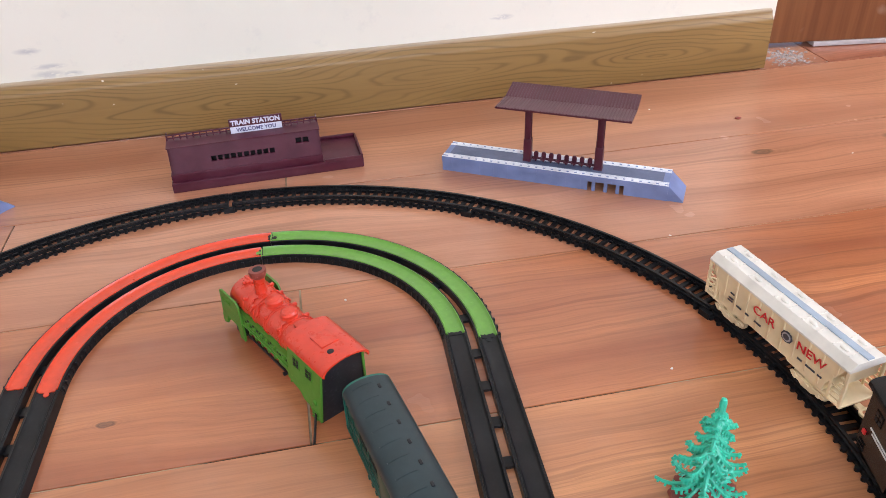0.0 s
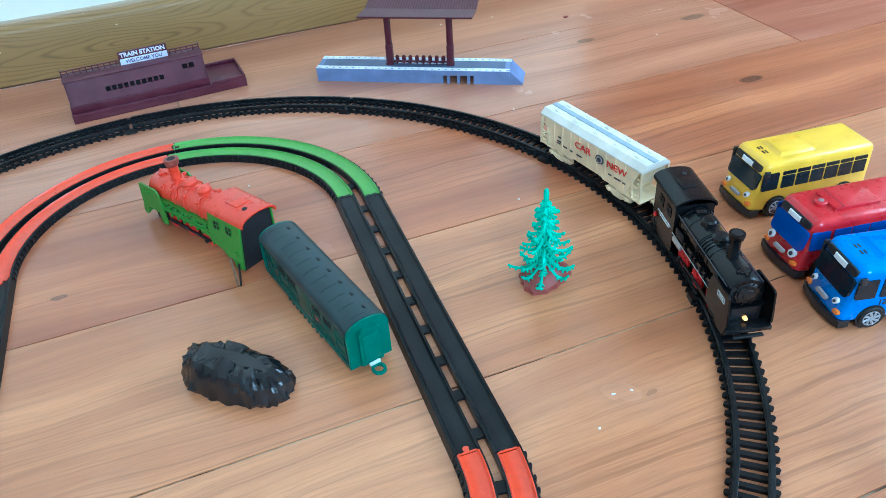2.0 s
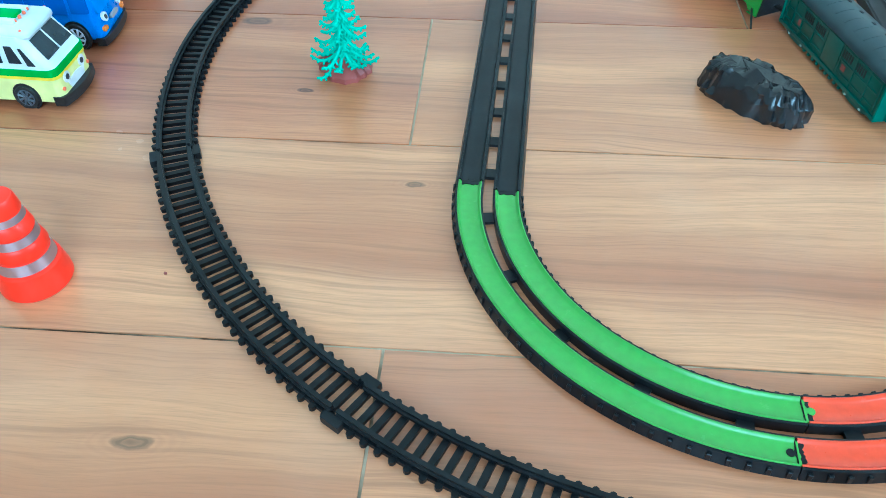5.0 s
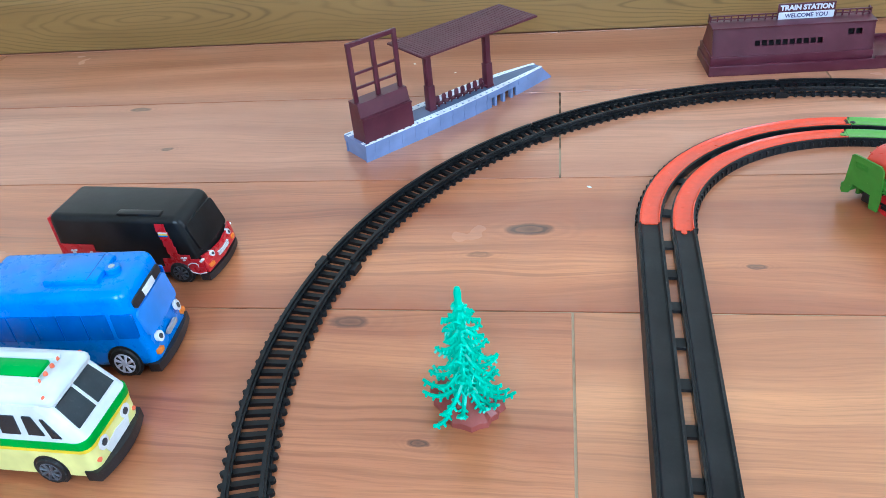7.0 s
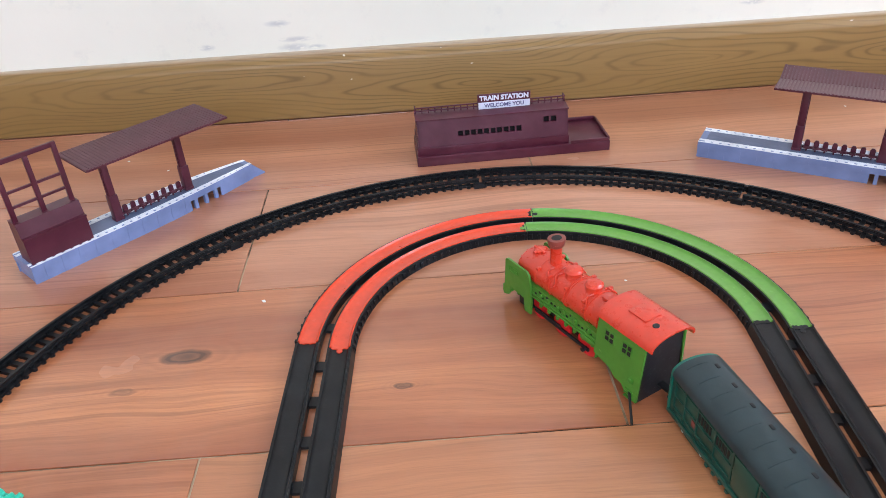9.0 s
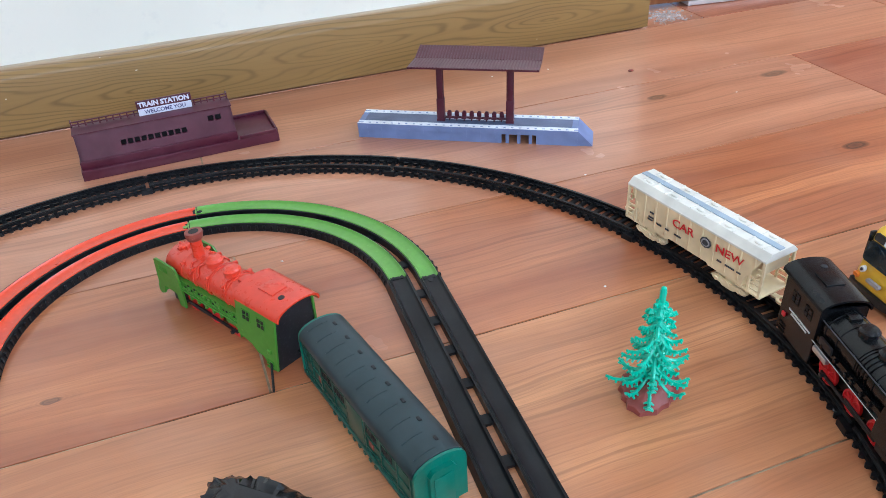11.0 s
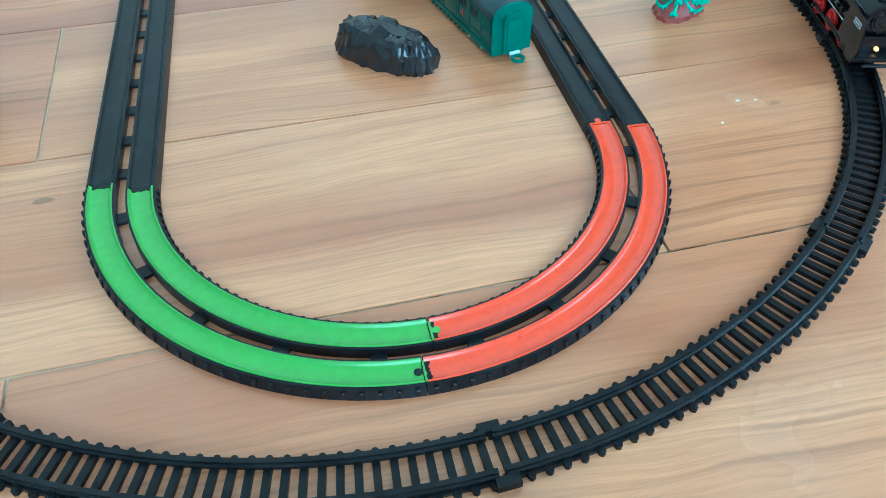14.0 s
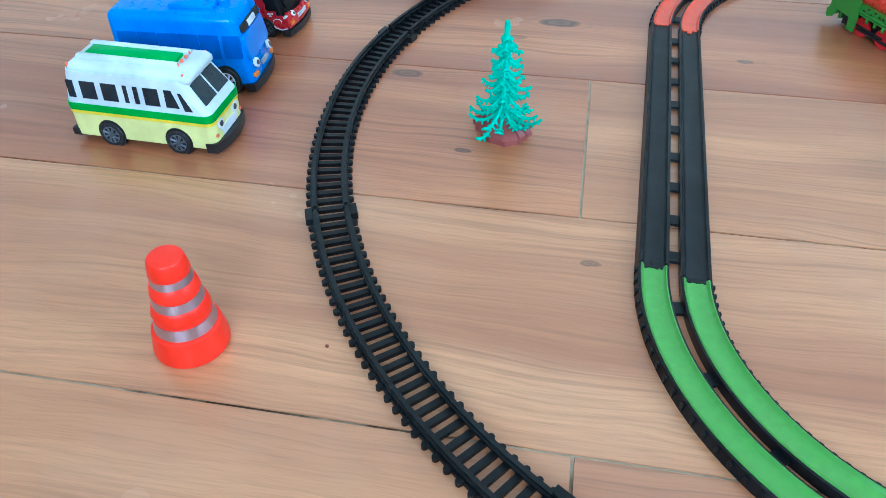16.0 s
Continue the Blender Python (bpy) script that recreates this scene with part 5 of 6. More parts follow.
platform(pose(0.2675, 0.7800, 0.0, 0, 0, -31.4) @ Matrix.Diagonal((1.022, 1.0, 1.0, 1.0)), False, False, "blue-grey toy station platform with a maroon roofed shelter on the floor")
platform(pose(-0.3287, 0.6319, 0.0, 0, 0, 45.5) @ Matrix.Diagonal((1.01, 1.0, 1.0, 1.0)), True, True, "curved blue-grey toy platform with maroon shelter and kiosk frame")


# ---- toy fir trees ----
def fir(m, seed, tall):
    rng = random.Random(seed)
    tree = thing("toy_fir_tree", m, "teal plastic toy fir tree on a brown rocky base", "toy tree", "toy fir trees")
    # base: a low wrinkled mound
    bm = bmesh.new()
    ring, rows = 26, [(1.0, 0.0), (0.97, 0.0035), (0.72, 0.0075), (0.42, 0.0115), (0.20, 0.0150), (0.10, 0.0165)]
    grid = []
    for f, z in rows:
        row = []
        for i in range(ring):
            a = 2 * math.pi * i / ring
            r = 0.0205 * f * (1 + 0.10 * math.sin(3 * a + seed) + (0.09 if i % 2 else -0.07) * (1 - abs(2 * f - 1) * 0.5))
            row.append(bm.verts.new((r * math.cos(a) * 1.08, r * math.sin(a) * 0.85, z + (0.0012 * rng.uniform(-1, 1) if z else 0))))
        grid.append(row)
    for a, b in zip(grid, grid[1:]):
        for i in range(ring):
            bm.faces.new((a[i], a[(i + 1) % ring], b[(i + 1) % ring], b[i]))
    bm.faces.new(grid[0][::-1])
    bm.faces.new(grid[-1])
    part("base", bm, "tree_base", tree, "brown rocky base")
    # trunk with its pointed top
    bm = bmesh.new()
    lathe(bm, [(0.0034, 0.006), (0.0030, tall * 0.45), (0.0026, tall * 0.70), (0.0022, tall * 0.80), (0.0020, tall * 0.92), (0.0022, tall * 0.95), (0.0016, tall * 0.99), (0.0006, tall)], None, 9)
    part("trunk", bm, "tree", tree)
    # whorls of boughs that sag and turn up at the tip, with stubby needles
    bm = bmesh.new()
    for f, reach, count in ((0.00, 0.0262, 8), (0.09, 0.0225, 6), (0.28, 0.0205, 7), (0.46, 0.0172, 7), (0.63, 0.0142, 6), (0.80, 0.0118, 6), (0.97, 0.0098, 6), (1.03, 0.0066, 5), (1.15, 0.0036, 4)):
        z = 0.0190 + (tall * 0.80 - 0.0190) * f
        turn = rng.uniform(0, 6.28)
        for c in range(count):
            a = turn + 2 * math.pi * c / count + rng.uniform(-0.22, 0.22)
            length = reach * rng.uniform(0.80, 1.12)
            droop = 0.0105 * max(0.0, 1 - f) * rng.uniform(0.6, 1.25) + 0.0030
            tipup = 0.0050 * max(0.0, 1 - f) * rng.uniform(0.2, 1.2)
            pts = []
            for s in range(7):
                u = s / 6
                pts.append(Vector((length * u * math.cos(a), length * u * math.sin(a), z - droop * math.sin(u * 2.1) + tipup * u ** 3)))
            side = Vector((-math.sin(a), math.cos(a), 0))
            for p, q, s in zip(pts, pts[1:], range(6)):
                rod(bm, p, q, 0.0017 * (1 - 0.07 * s), 0.0017 * (1 - 0.07 * (s + 1)), 6)
                if s > 0:
                    for k in (1, -1):
                        n = rng.uniform(0.0028, 0.0042) * (1.1 - 0.08 * s) * (1 - 0.3 * f)
                        tip = (p + q) / 2 + side * k * n + (q - p).normalized() * n * 0.35 + Vector((0, 0, rng.uniform(-0.0022, -0.0002)))
                        rod(bm, (p + q) / 2, tip, 0.0011, 0.0007, 5)
    part("crown", bm, "tree", tree)
    return tree


fir(pose(0.3345, 0.3310, 0, 0, 0, 20), 3, 0.083)
fir(pose(-0.2107, 0.3436, 0, 0, 0, 150), 8, 0.085)


# ---- black toy rock ----
def rock(m):
    rk = thing("toy_rock", m, "black plastic toy rock hill with fluted sides on the floor", "toy rock")
    bm = bmesh.new()
    ring, flutes = 114, 19
    levels = ((1.00, 0.0), (0.985, 0.18), (0.93, 0.42), (0.86, 0.62), (0.77, 0.78), (0.63, 0.90), (0.45, 0.97), (0.22, 1.0))
    rng = random.Random(21)
    tall = [rng.uniform(0.86, 1.08) for i in range(flutes)]
    wide = [rng.uniform(0.93, 1.05) for i in range(flutes)]
    rows = []
    for k, (f, h) in enumerate(levels):
        row = []
        for i in range(ring):
            a = 2 * math.pi * i / ring
            cx, cy = math.cos(a), math.sin(a)
            u = flutes * i / ring
            j, e = int(u) % flutes, abs((u % 1.0) - 0.5) * 2
            # upright columns with sharp grooves between them
            deep = 1.0 - (0.03 + 0.06 * max(0.0, cx)) * e ** 2.0 * (1.0 if k < 5 else 0.2)
            lump = 1 + 0.15 * noise.noise(Vector((cx * 4, cy * 4, h * 3))) + 0.12 * noise.noise(Vector((cx * 9, cy * 9, h * 7)))
            r = f * deep * (wide[j] * (1 - e ** 3) + e ** 3) * lump
            x = 0.0415 * math.copysign(abs(cx) ** 0.80, cx) * (0.52 + 0.48 * r)
            y = 0.0205 * math.copysign(abs(cy) ** 0.80, cy) * r
            low = 1.0 - 0.14 * max(0.0, x / 0.040) + 0.16 * noise.noise(Vector((x * 110, y * 110, 2.0))) + 0.05 * (tall[j] - 1)
            row.append(bm.verts.new((x, y, 0.0262 * h * (low if k > 2 else 1.0) + 0.0022 * noise.noise(Vector((x * 260, y * 260, k))) * (h > 0))))
        rows.append(row)
    for p, q in zip(rows, rows[1:]):
        for i in range(ring):
            bm.faces.new((p[i], p[(i + 1) % ring], q[(i + 1) % ring], q[i]))
    bm.faces.new(rows[0][::-1])
    bm.faces.new(rows[-1])
    link("hill", bm, "rock", rk, smooth=24)
    bm = bmesh.new()
    lathe(bm, [(0.0016, -0.006), (0.0016, 0.0004)], pose(0.002, -0.001, 0.0262), 10)
    part("socket", bm, "navy_dark", rk)
    return rk


rock(pose(0.0910, 0.3200, 0, 0, 0, -42))


# ---- traffic cones ----
def cone(m, label, size=1.0):
    cn = thing("toy_traffic_cone", m @ Matrix.Diagonal((0.86 * size, 0.86 * size, 0.92 * size, 1.0)), label, "toy cone", "toy traffic cones")
    bm = bmesh.new()
    lathe(bm, [(0.0220, 0.0), (0.0232, 0.0015), (0.0230, 0.0060), (0.0208, 0.0170), (0.0190, 0.0180), (0.0176, 0.0260), (0.0170, 0.0265), (0.0178, 0.0300), (0.0160, 0.0355), (0.0152, 0.0362), (0.0140, 0.0420), (0.0148, 0.0440), (0.0132, 0.0505), (0.0124, 0.0512), (0.0116, 0.0560), (0.0122, 0.0575), (0.0108, 0.0655), (0.0098, 0.0668), (0.0070, 0.0672)], None, 40)
    part("shell", bm, "cone", cn)
    for z0, z1, r0, r1 in ((0.0190, 0.0262, 0.0190, 0.0178), (0.0366, 0.0422, 0.0154, 0.0143), (0.0516, 0.0562, 0.0126, 0.0119)):
        bm = bmesh.new()
        lathe(bm, [(r0 - 0.001, z0), (r0, z0), (r1, z1), (r1 - 0.001, z1)], None, 40)
        part("band", bm, "band", cn, "silvery reflective band")
    return cn


cone(pose(-0.3486, 0.1144, 0), "orange plastic toy traffic cone with silvery bands beside the van")
cone(pose(0.4146, 0.0511, 0), "orange plastic toy traffic cone with silvery bands beside the buses")


# ---- toy buses ----
def wheels(bus, W, places, r, rim):
    for x in places:
        for s in (1, -1):
            bm = bmesh.new()
            m = pose(x, s * (W - 0.0006), r, -90 * s, 0, 0)
            lathe(bm, [(r * 0.55, -0.0050), (r * 0.94, -0.0050), (r, -0.0040), (r, 0.0010), (r * 0.93, 0.0022), (r * 0.66, 0.0022)], m, 26)
            w = part("wheel", bm, "tyre", bus)
            bm = bmesh.new()
            lathe(bm, [(r * 0.70, 0.0012), (r * 0.70, 0.0025), (r * 0.62, 0.0025), (r * 0.60, 0.0010)], m, 24)
            lathe(bm, [(r * 0.20, 0.0010), (r * 0.18, 0.0028), (r * 0.02, 0.0031)], m, 14)
            part("rim", bm, rim, w)
            bm = bmesh.new()
            lathe(bm, [(r * 0.62, 0.0004), (r * 0.60, 0.0012)], m, 20)
            part("hub_plate", bm, "jamb", w)
            for i in range(8):
                a = 2 * math.pi * i / 8
                bm = bmesh.new()
                rod(bm, (r * 0.16 * math.cos(a), r * 0.16 * math.sin(a), 0.0022), (r * 0.64 * math.cos(a + 0.35), r * 0.64 * math.sin(a + 0.35), 0.0022), 0.0007, 0.0011, seg=5)
                bmesh.ops.transform(bm, matrix=m, verts=bm.verts)
                part("spoke", bm, rim, w)
            bm = bmesh.new()
            lathe(bm, [(r * 1.16, 0.0), (r * 1.16, 0.0014)], pose(x, s * (W - 0.0011), r, -90 * s, 0, 0), 26)
            part("wheel_arch", bm, "bumper", bus)


def shell(L, W, z0, z1, slope, bevel):
    """A rounded bus body from x = -L to 0 whose front leans back by slope."""
    bm = bmesh.new()
    vs = box(bm, -L, 0, -W, W, z0, z1, bevel, 4)
    for v in bm.verts:
        f = (v.co.z - z0) / (z1 - z0)
        if v.co.x > -L * 0.4:
            v.co.x -= slope * max(0.0, f - 0.25) / 0.75
            # a gently bowed front
            v.co.x -= 0.0022 * (v.co.y / W) ** 2
        v.co.y *= 1 - 0.05 * max(0.0, f - 0.4)
    return bm


def front_panel(bus, name, mat, outline, L, W, z0, z1, slope, lift=0.0008, label="", parent=None):
    """A thin panel that follows the leaning, bowed front. outline: points of (across, height)."""
    def fx(y, z):
        f = (z - z0) / (z1 - z0)
        return -slope * max(0.0, f - 0.25) / 0.75 - 0.0022 * (y / W) ** 2
    bm = bmesh.new()
    n = len(outline)
    c = (sum(p[0] for p in outline) / n, sum(p[1] for p in outline) / n)
    lo = [bm.verts.new((fx(y, z) - 0.0010, y, z)) for y, z in outline]
    hi = [bm.verts.new((fx(y, z) + lift, y, z)) for y, z in outline]
    mid = bm.verts.new((fx(*c) + lift, c[0], c[1]))
    for i in range(n):
        bm.faces.new((lo[i], lo[(i + 1) % n], hi[(i + 1) % n], hi[i]))
        bm.faces.new((hi[i], hi[(i + 1) % n], mid))
    bm.faces.new(lo[::-1])
    return part(name, bm, mat, parent or bus, label)


def oblong(y0, y1, z0, z1, r=0.0):
    if not r:
        return [(y0, z0), ((y0 + y1) / 2, z0), (y1, z0), (y1, z1), ((y0 + y1) / 2, z1), (y0, z1)]
    out = []
    for cy, cz, a0 in ((y1 - r, z0 + r, -90), (y1 - r, z1 - r, 0), (y0 + r, z1 - r, 90), (y0 + r, z0 + r, 180)):
        for i in range(4):
            a = radians(a0 + 30 * i)
            out.append((cy + r * math.cos(a), cz + r * math.sin(a)))
    return out


def disc(y, z, r, n=16, sy=1.0):
    return [(y + sy * r * math.cos(2 * math.pi * i / n), z + r * math.sin(2 * math.pi * i / n)) for i in range(n)]


def bus(m, label, paint, style, L=0.104, W=0.0222, Z=0.0500, group="toy buses"):
    b = thing("toy_bus", m, label, "toy bus", group)
    z0, slope = 0.0050, 0.0130 if style == "two_tone" else 0.0085
    a = (L, W, z0, Z, slope)
    part("body", shell(L, W, z0, Z, slope, 0.0055), paint if style != "two_tone" else "bus_black", b)
    glass = {"plain": "tint", "open": "tint_blue" if paint == "red" else "blue_side", "two_tone": "bus_black"}[style]
    # windscreen, destination board, lamps, grille
    screen = {"plain": "tint", "two_tone": "bus_black", "open": "tint_blue" if paint == "red" else "tint_pale"}[style]
    front_panel(b, "windscreen", screen, oblong(-W * 0.86, W * 0.86, 0.0238 if style == "open" else 0.0258, 0.0400 if style != "two_tone" else 0.0470, 0.0030), *a, lift=0.0010)
    if style != "two_tone":
        front_panel(b, "destination_board", "bumper", oblong(-W * 0.78, W * 0.78, 0.0412, 0.0462, 0.0016), *a, lift=0.0009)
    if style != "two_tone":
        front_panel(b, "board_face", "lens_white", oblong(-W * 0.30, W * 0.30, 0.0420, 0.0455), *a, lift=0.0011)
    for s in (1, -1):
        ring = front_panel(b, "headlight", "lens_white", disc(s * W * 0.60, 0.0200, 0.0032 if style == "open" else 0.0022), *a, lift=0.0012, label="round white headlight with a dark centre")
        front_panel(b, "lens", "dark_ink", disc(s * W * 0.60, 0.0200, 0.0016 if style == "open" else 0.0011, 12), *a, lift=0.0017, parent=ring)
        front_panel(b, "indicator", "amber", oblong(min(s * W * 0.66, s * W * 0.88), max(s * W * 0.66, s * W * 0.88), 0.0118, 0.0148, 0.0008), *a, lift=0.0012)
    lower = oblong(-W * 0.28, W * 0.28, 0.0146, 0.0174, 0.0012)
    front_panel(b, "grille", "grille", lower, *a, lift=0.0010, label="grey oblong grille")
    # bumper and lower skirts
    bm = bmesh.new()
    edge = []
    for i in range(13):
        y = W * 1.02 * (-1 + i / 6)
        edge.append((0.0016 - 0.0032 * (y / W) ** 2, y))
    prism(bm, edge + [(-0.0090, W * 1.02), (-0.0090, -W * 1.02)], "z", 0.0026, 0.0082)
    part("front_bumper", bm, "bumper", b)
    part("rear_bumper", block(-L - 0.0012, -L + 0.006, -W * 0.98, W * 0.98, 0.0030, 0.0096, 0.001), "bumper", b)
    part("chassis", block(-L + 0.004, -0.006, -W * 0.82, W * 0.82, 0.0028, 0.0070), "bumper", b)
    wheels(b, W, (-0.0235, -L + 0.0230), 0.0096 if style == "open" else 0.0088, {"open": "rim_white", "plain": "rim", "two_tone": "jamb"}[style])

    def side_panel(name, mat, x0, x1, h0, h1, s, lift=0.0005, r=0.0, parent=None, label=""):
        def sy(z):
            return W * (1 - 0.05 * max(0.0, (z - z0) / (Z - z0) - 0.4))
        bm = bmesh.new()
        pts = oblong(x0, x1, h0, h1, r)
        lo = [bm.verts.new((x, s * (sy(z) - 0.0008), z)) for x, z in pts]
        hi = [bm.verts.new((x, s * (sy(z) + lift), z)) for x, z in pts]
        for i in range(len(pts)):
            bm.faces.new((lo[i], lo[(i + 1) % len(pts)], hi[(i + 1) % len(pts)], hi[i]))
        bm.faces.new(lo)
        bm.faces.new(hi)
        return part(name, bm, mat, parent or b, label)

    for s in (1, -1):
        if style == "two_tone":
            # red lower side: rising at the rear and towards the slanting pillar
            for x0, x1, top in ((-L + 0.003, -L + 0.030, 0.0300), (-L + 0.030, -L + 0.036, 0.0240), (-L + 0.036, -L + 0.041, 0.0180), (-L + 0.041, -0.0350, 0.0130), (-0.0350, -0.0040, 0.0205), (-0.0240, -0.0130, 0.0240)):
                side_panel("lower_panel", "red", x0, x1, 0.0085, top, s, 0.0006 if x0 > -0.03 else 0.0005, label="red lower side panel")
            for i in range(5):
                side_panel("red_pillar", "red", -0.0330 + 0.0012 * i, -0.0258 + 0.0012 * i, 0.0495 - 0.0062 * (i + 1), 0.0495 - 0.0062 * i, s, 0.0007, label="slanting red pillar")
            for mat, z in (("lens_white", 0.0432), ("van_yellow", 0.0420), ("blue", 0.0408)):
                side_panel("pillar_flash", mat, -0.0318, -0.0248, z - 0.0012, z, s, 0.0010)
            # white vine with petals at the rear and before the wheel
            for cx, cz in ((-L + 0.020, 0.0175), (-0.0105, 0.0145)):
                bm = bmesh.new()
                curl = [(cx + (0.0022 + 0.0009 * k) * math.cos(0.7 * k), s * (W + 0.0008), cz + (0.0016 + 0.0007 * k) * math.sin(0.7 * k)) for k in range(9)]
                tube(bm, curl, 0.0004)
                part("vine", bm, "lens_white", b, "thin white vine")
                for dx, dz in ((-0.0075, 0.0055), (-0.0060, 0.0075), (-0.0088, 0.0072), (0.0052, 0.0050), (0.0066, 0.0062)):
                    side_panel("petal", "lens_white", cx + dx - 0.0012, cx + dx + 0.0012, cz + dz - 0.0007, cz + dz + 0.0007, s, 0.0010, 0.0006)
        else:
            first = -0.0075
            side_panel("front_side_window", glass, -0.0215, first, 0.0262, 0.0415, s, 0.0006, 0.0010)
            n = 5 if style == "open" else 6
            x1, x0 = -0.0240, -L + 0.0060
            for i in range(n):
                u0, u1 = x1 - (x1 - x0) * i / n, x1 - (x1 - x0) * (i + 1) / n
                if style == "open":
                    side_panel("side_window", "tint_blue" if paint == "red" else "blue_side", u1 + 0.0005, u0 - 0.0005, 0.0255, 0.0415, s, 0.0005)
                else:
                    side_panel("side_window", glass, u1 + 0.0008, u0 - 0.0008, 0.0262, 0.0372, s, 0.0006, 0.0006)
                    side_panel("vent_window", glass, u1 + 0.0008, u0 - 0.0008, 0.0382, 0.0412, s, 0.0006)
        if paint == "blue" and style == "plain":
            face = pose(0, s * (W + 0.0002), 0, 90, 0, 0) if s < 0 else pose(0, s * (W + 0.0002), 0, 90, 0, 180)
            words("120", 0.0062, "dark_ink", b, face @ pose((-0.0300) * (1 if s < 0 else -1), 0.0212, 0), "fleet_number", "dark numerals")
    # roof details
    rx = -slope
    if style == "plain":
        bm = bmesh.new()
        for v in box(bm, rx - 0.050, rx - 0.016, -W * 0.60, W * 0.60, Z - 0.0010, Z + 0.0026, 0.0008) and bm.verts:
            if v.co.z > Z + 0.001:
                v.co.x += 0.0030 if v.co.x < rx - 0.033 else -0.0030
                v.co.y *= 0.84
        part("roof_unit", bm, paint, b)
        for i in range(12):
            x = rx - 0.0465 + 0.0018 * i + (0.003 if i > 5 else 0)
            part("vent_fin", block(x, x + 0.0007, -W * 0.42, -W * 0.22, Z + 0.0024, Z + 0.0030), paint, b)
        for y in (-0.0045, 0.0025):
            for dx in (0.0, 0.0028):
                part("roof_slot", block(rx - 0.0125 + dx, rx - 0.0112 + dx, y - 0.0020, y + 0.0020, Z - 0.0006, Z + 0.0003), "bumper", b)
    elif style == "open":
        bm = bmesh.new()
        box(bm, rx - 0.056, rx - 0.020, -W * 0.55, W * 0.55, Z - 0.0010, Z + 0.0028, 0.0012)
        unit = part("roof_unit", bm, paint, b)
        bm = bmesh.new()
        lathe(bm, [(0.0048, -0.001), (0.0048, 0.0022), (0.0040, 0.0028)], pose(rx - 0.0165, 0, Z), 18)
        part("roof_boss", bm, paint, b)
        bm = bmesh.new()
        lathe(bm, [(0.0020, 0.0026), (0.0020, 0.0032), (0.0012, 0.0034)], pose(rx - 0.0165, 0, Z), 12)
        part("screw", bm, "silver", b)
        part("split_line", block(rx - 0.0272, rx - 0.0266, -W * 0.53, W * 0.53, Z + 0.0022, Z + 0.00292), "blue_deep" if paint == "blue" else "maroon", b)
    else:
        part("roof_unit", block(rx - 0.050, rx - 0.016, -W * 0.84, -W * 0.56, Z - 0.0010, Z + 0.0014, 0.0010), "bus_black", b)
        part("rear_panel", block(-L - 0.0010, -L + 0.0012, -W * 0.92, W * 0.92, 0.0080, Z - 0.003, 0.0006), "red", b)
        front_panel(b, "front_panel", "red", [(-W * 0.98, 0.0095), (0, 0.0095), (W * 0.98, 0.0095), (W * 0.98, 0.0235), (W * 0.5, 0.0215), (0, 0.0205), (-W * 0.5, 0.0215), (-W * 0.98, 0.0235)], *a, lift=0.0007, label="red front panel")
        for z in (0.0138, 0.0152, 0.0166):
            front_panel(b, "chrome_line", "lens_white", oblong(-W * 0.34, W * 0.34, z, z + 0.0006), *a, lift=0.0013)
    # mirrors at the roof's front corners
    for s in (1, -1) if style == "plain" else ():
        part("mirror", block(-slope - 0.0040, -slope + 0.0005, *sorted((s * (W - 0.001), s * (W + 0.0012))), 0.0390, 0.0440, 0.0006), "bumper", b)
    return b


bus(pose(0.5269, 0.3468, 0, 0, 0, 173.5) @ Matrix.Diagonal((1.055, 1.03, 1.04, 1.0)), "yellow plastic toy bus with dark windows beside the railway circle", "yellow", "plain", 0.108)
bus(pose(0.5047, 0.2672, 0, 0, 0, 171.0) @ Matrix.Diagonal((1.055, 1.03, 1.04, 1.0)), "red plastic toy bus with blue side windows between two other buses", "red", "open", 0.101)
bus(pose(0.4943, 0.2116, 0, 0, 0, 166.5) @ Matrix.Diagonal((1.055, 1.03, 1.04, 1.0)), "blue plastic toy bus with dark windows beside the railway circle", "blue", "plain", 0.108)
bus(pose(-0.4050, 0.4785, 0, 0, 0, -3.5), "black and red plastic toy bus with white petals", "red", "two_tone", 0.118, 0.0235, 0.0540)
bus(pose(-0.4042, 0.3862, 0, 0, 0, 3.2) @ Matrix.Diagonal((0.97, 1.03, 1.17, 1.0)), "blue plastic toy bus with blue side windows and roof screw", "blue", "open", 0.112, 0.0245, 0.0540)
bus(pose(0.0741, -0.1872, 0, 0, 0, -87.0), "blue plastic toy bus lying outside the railway circle", "blue", "plain", 0.108)


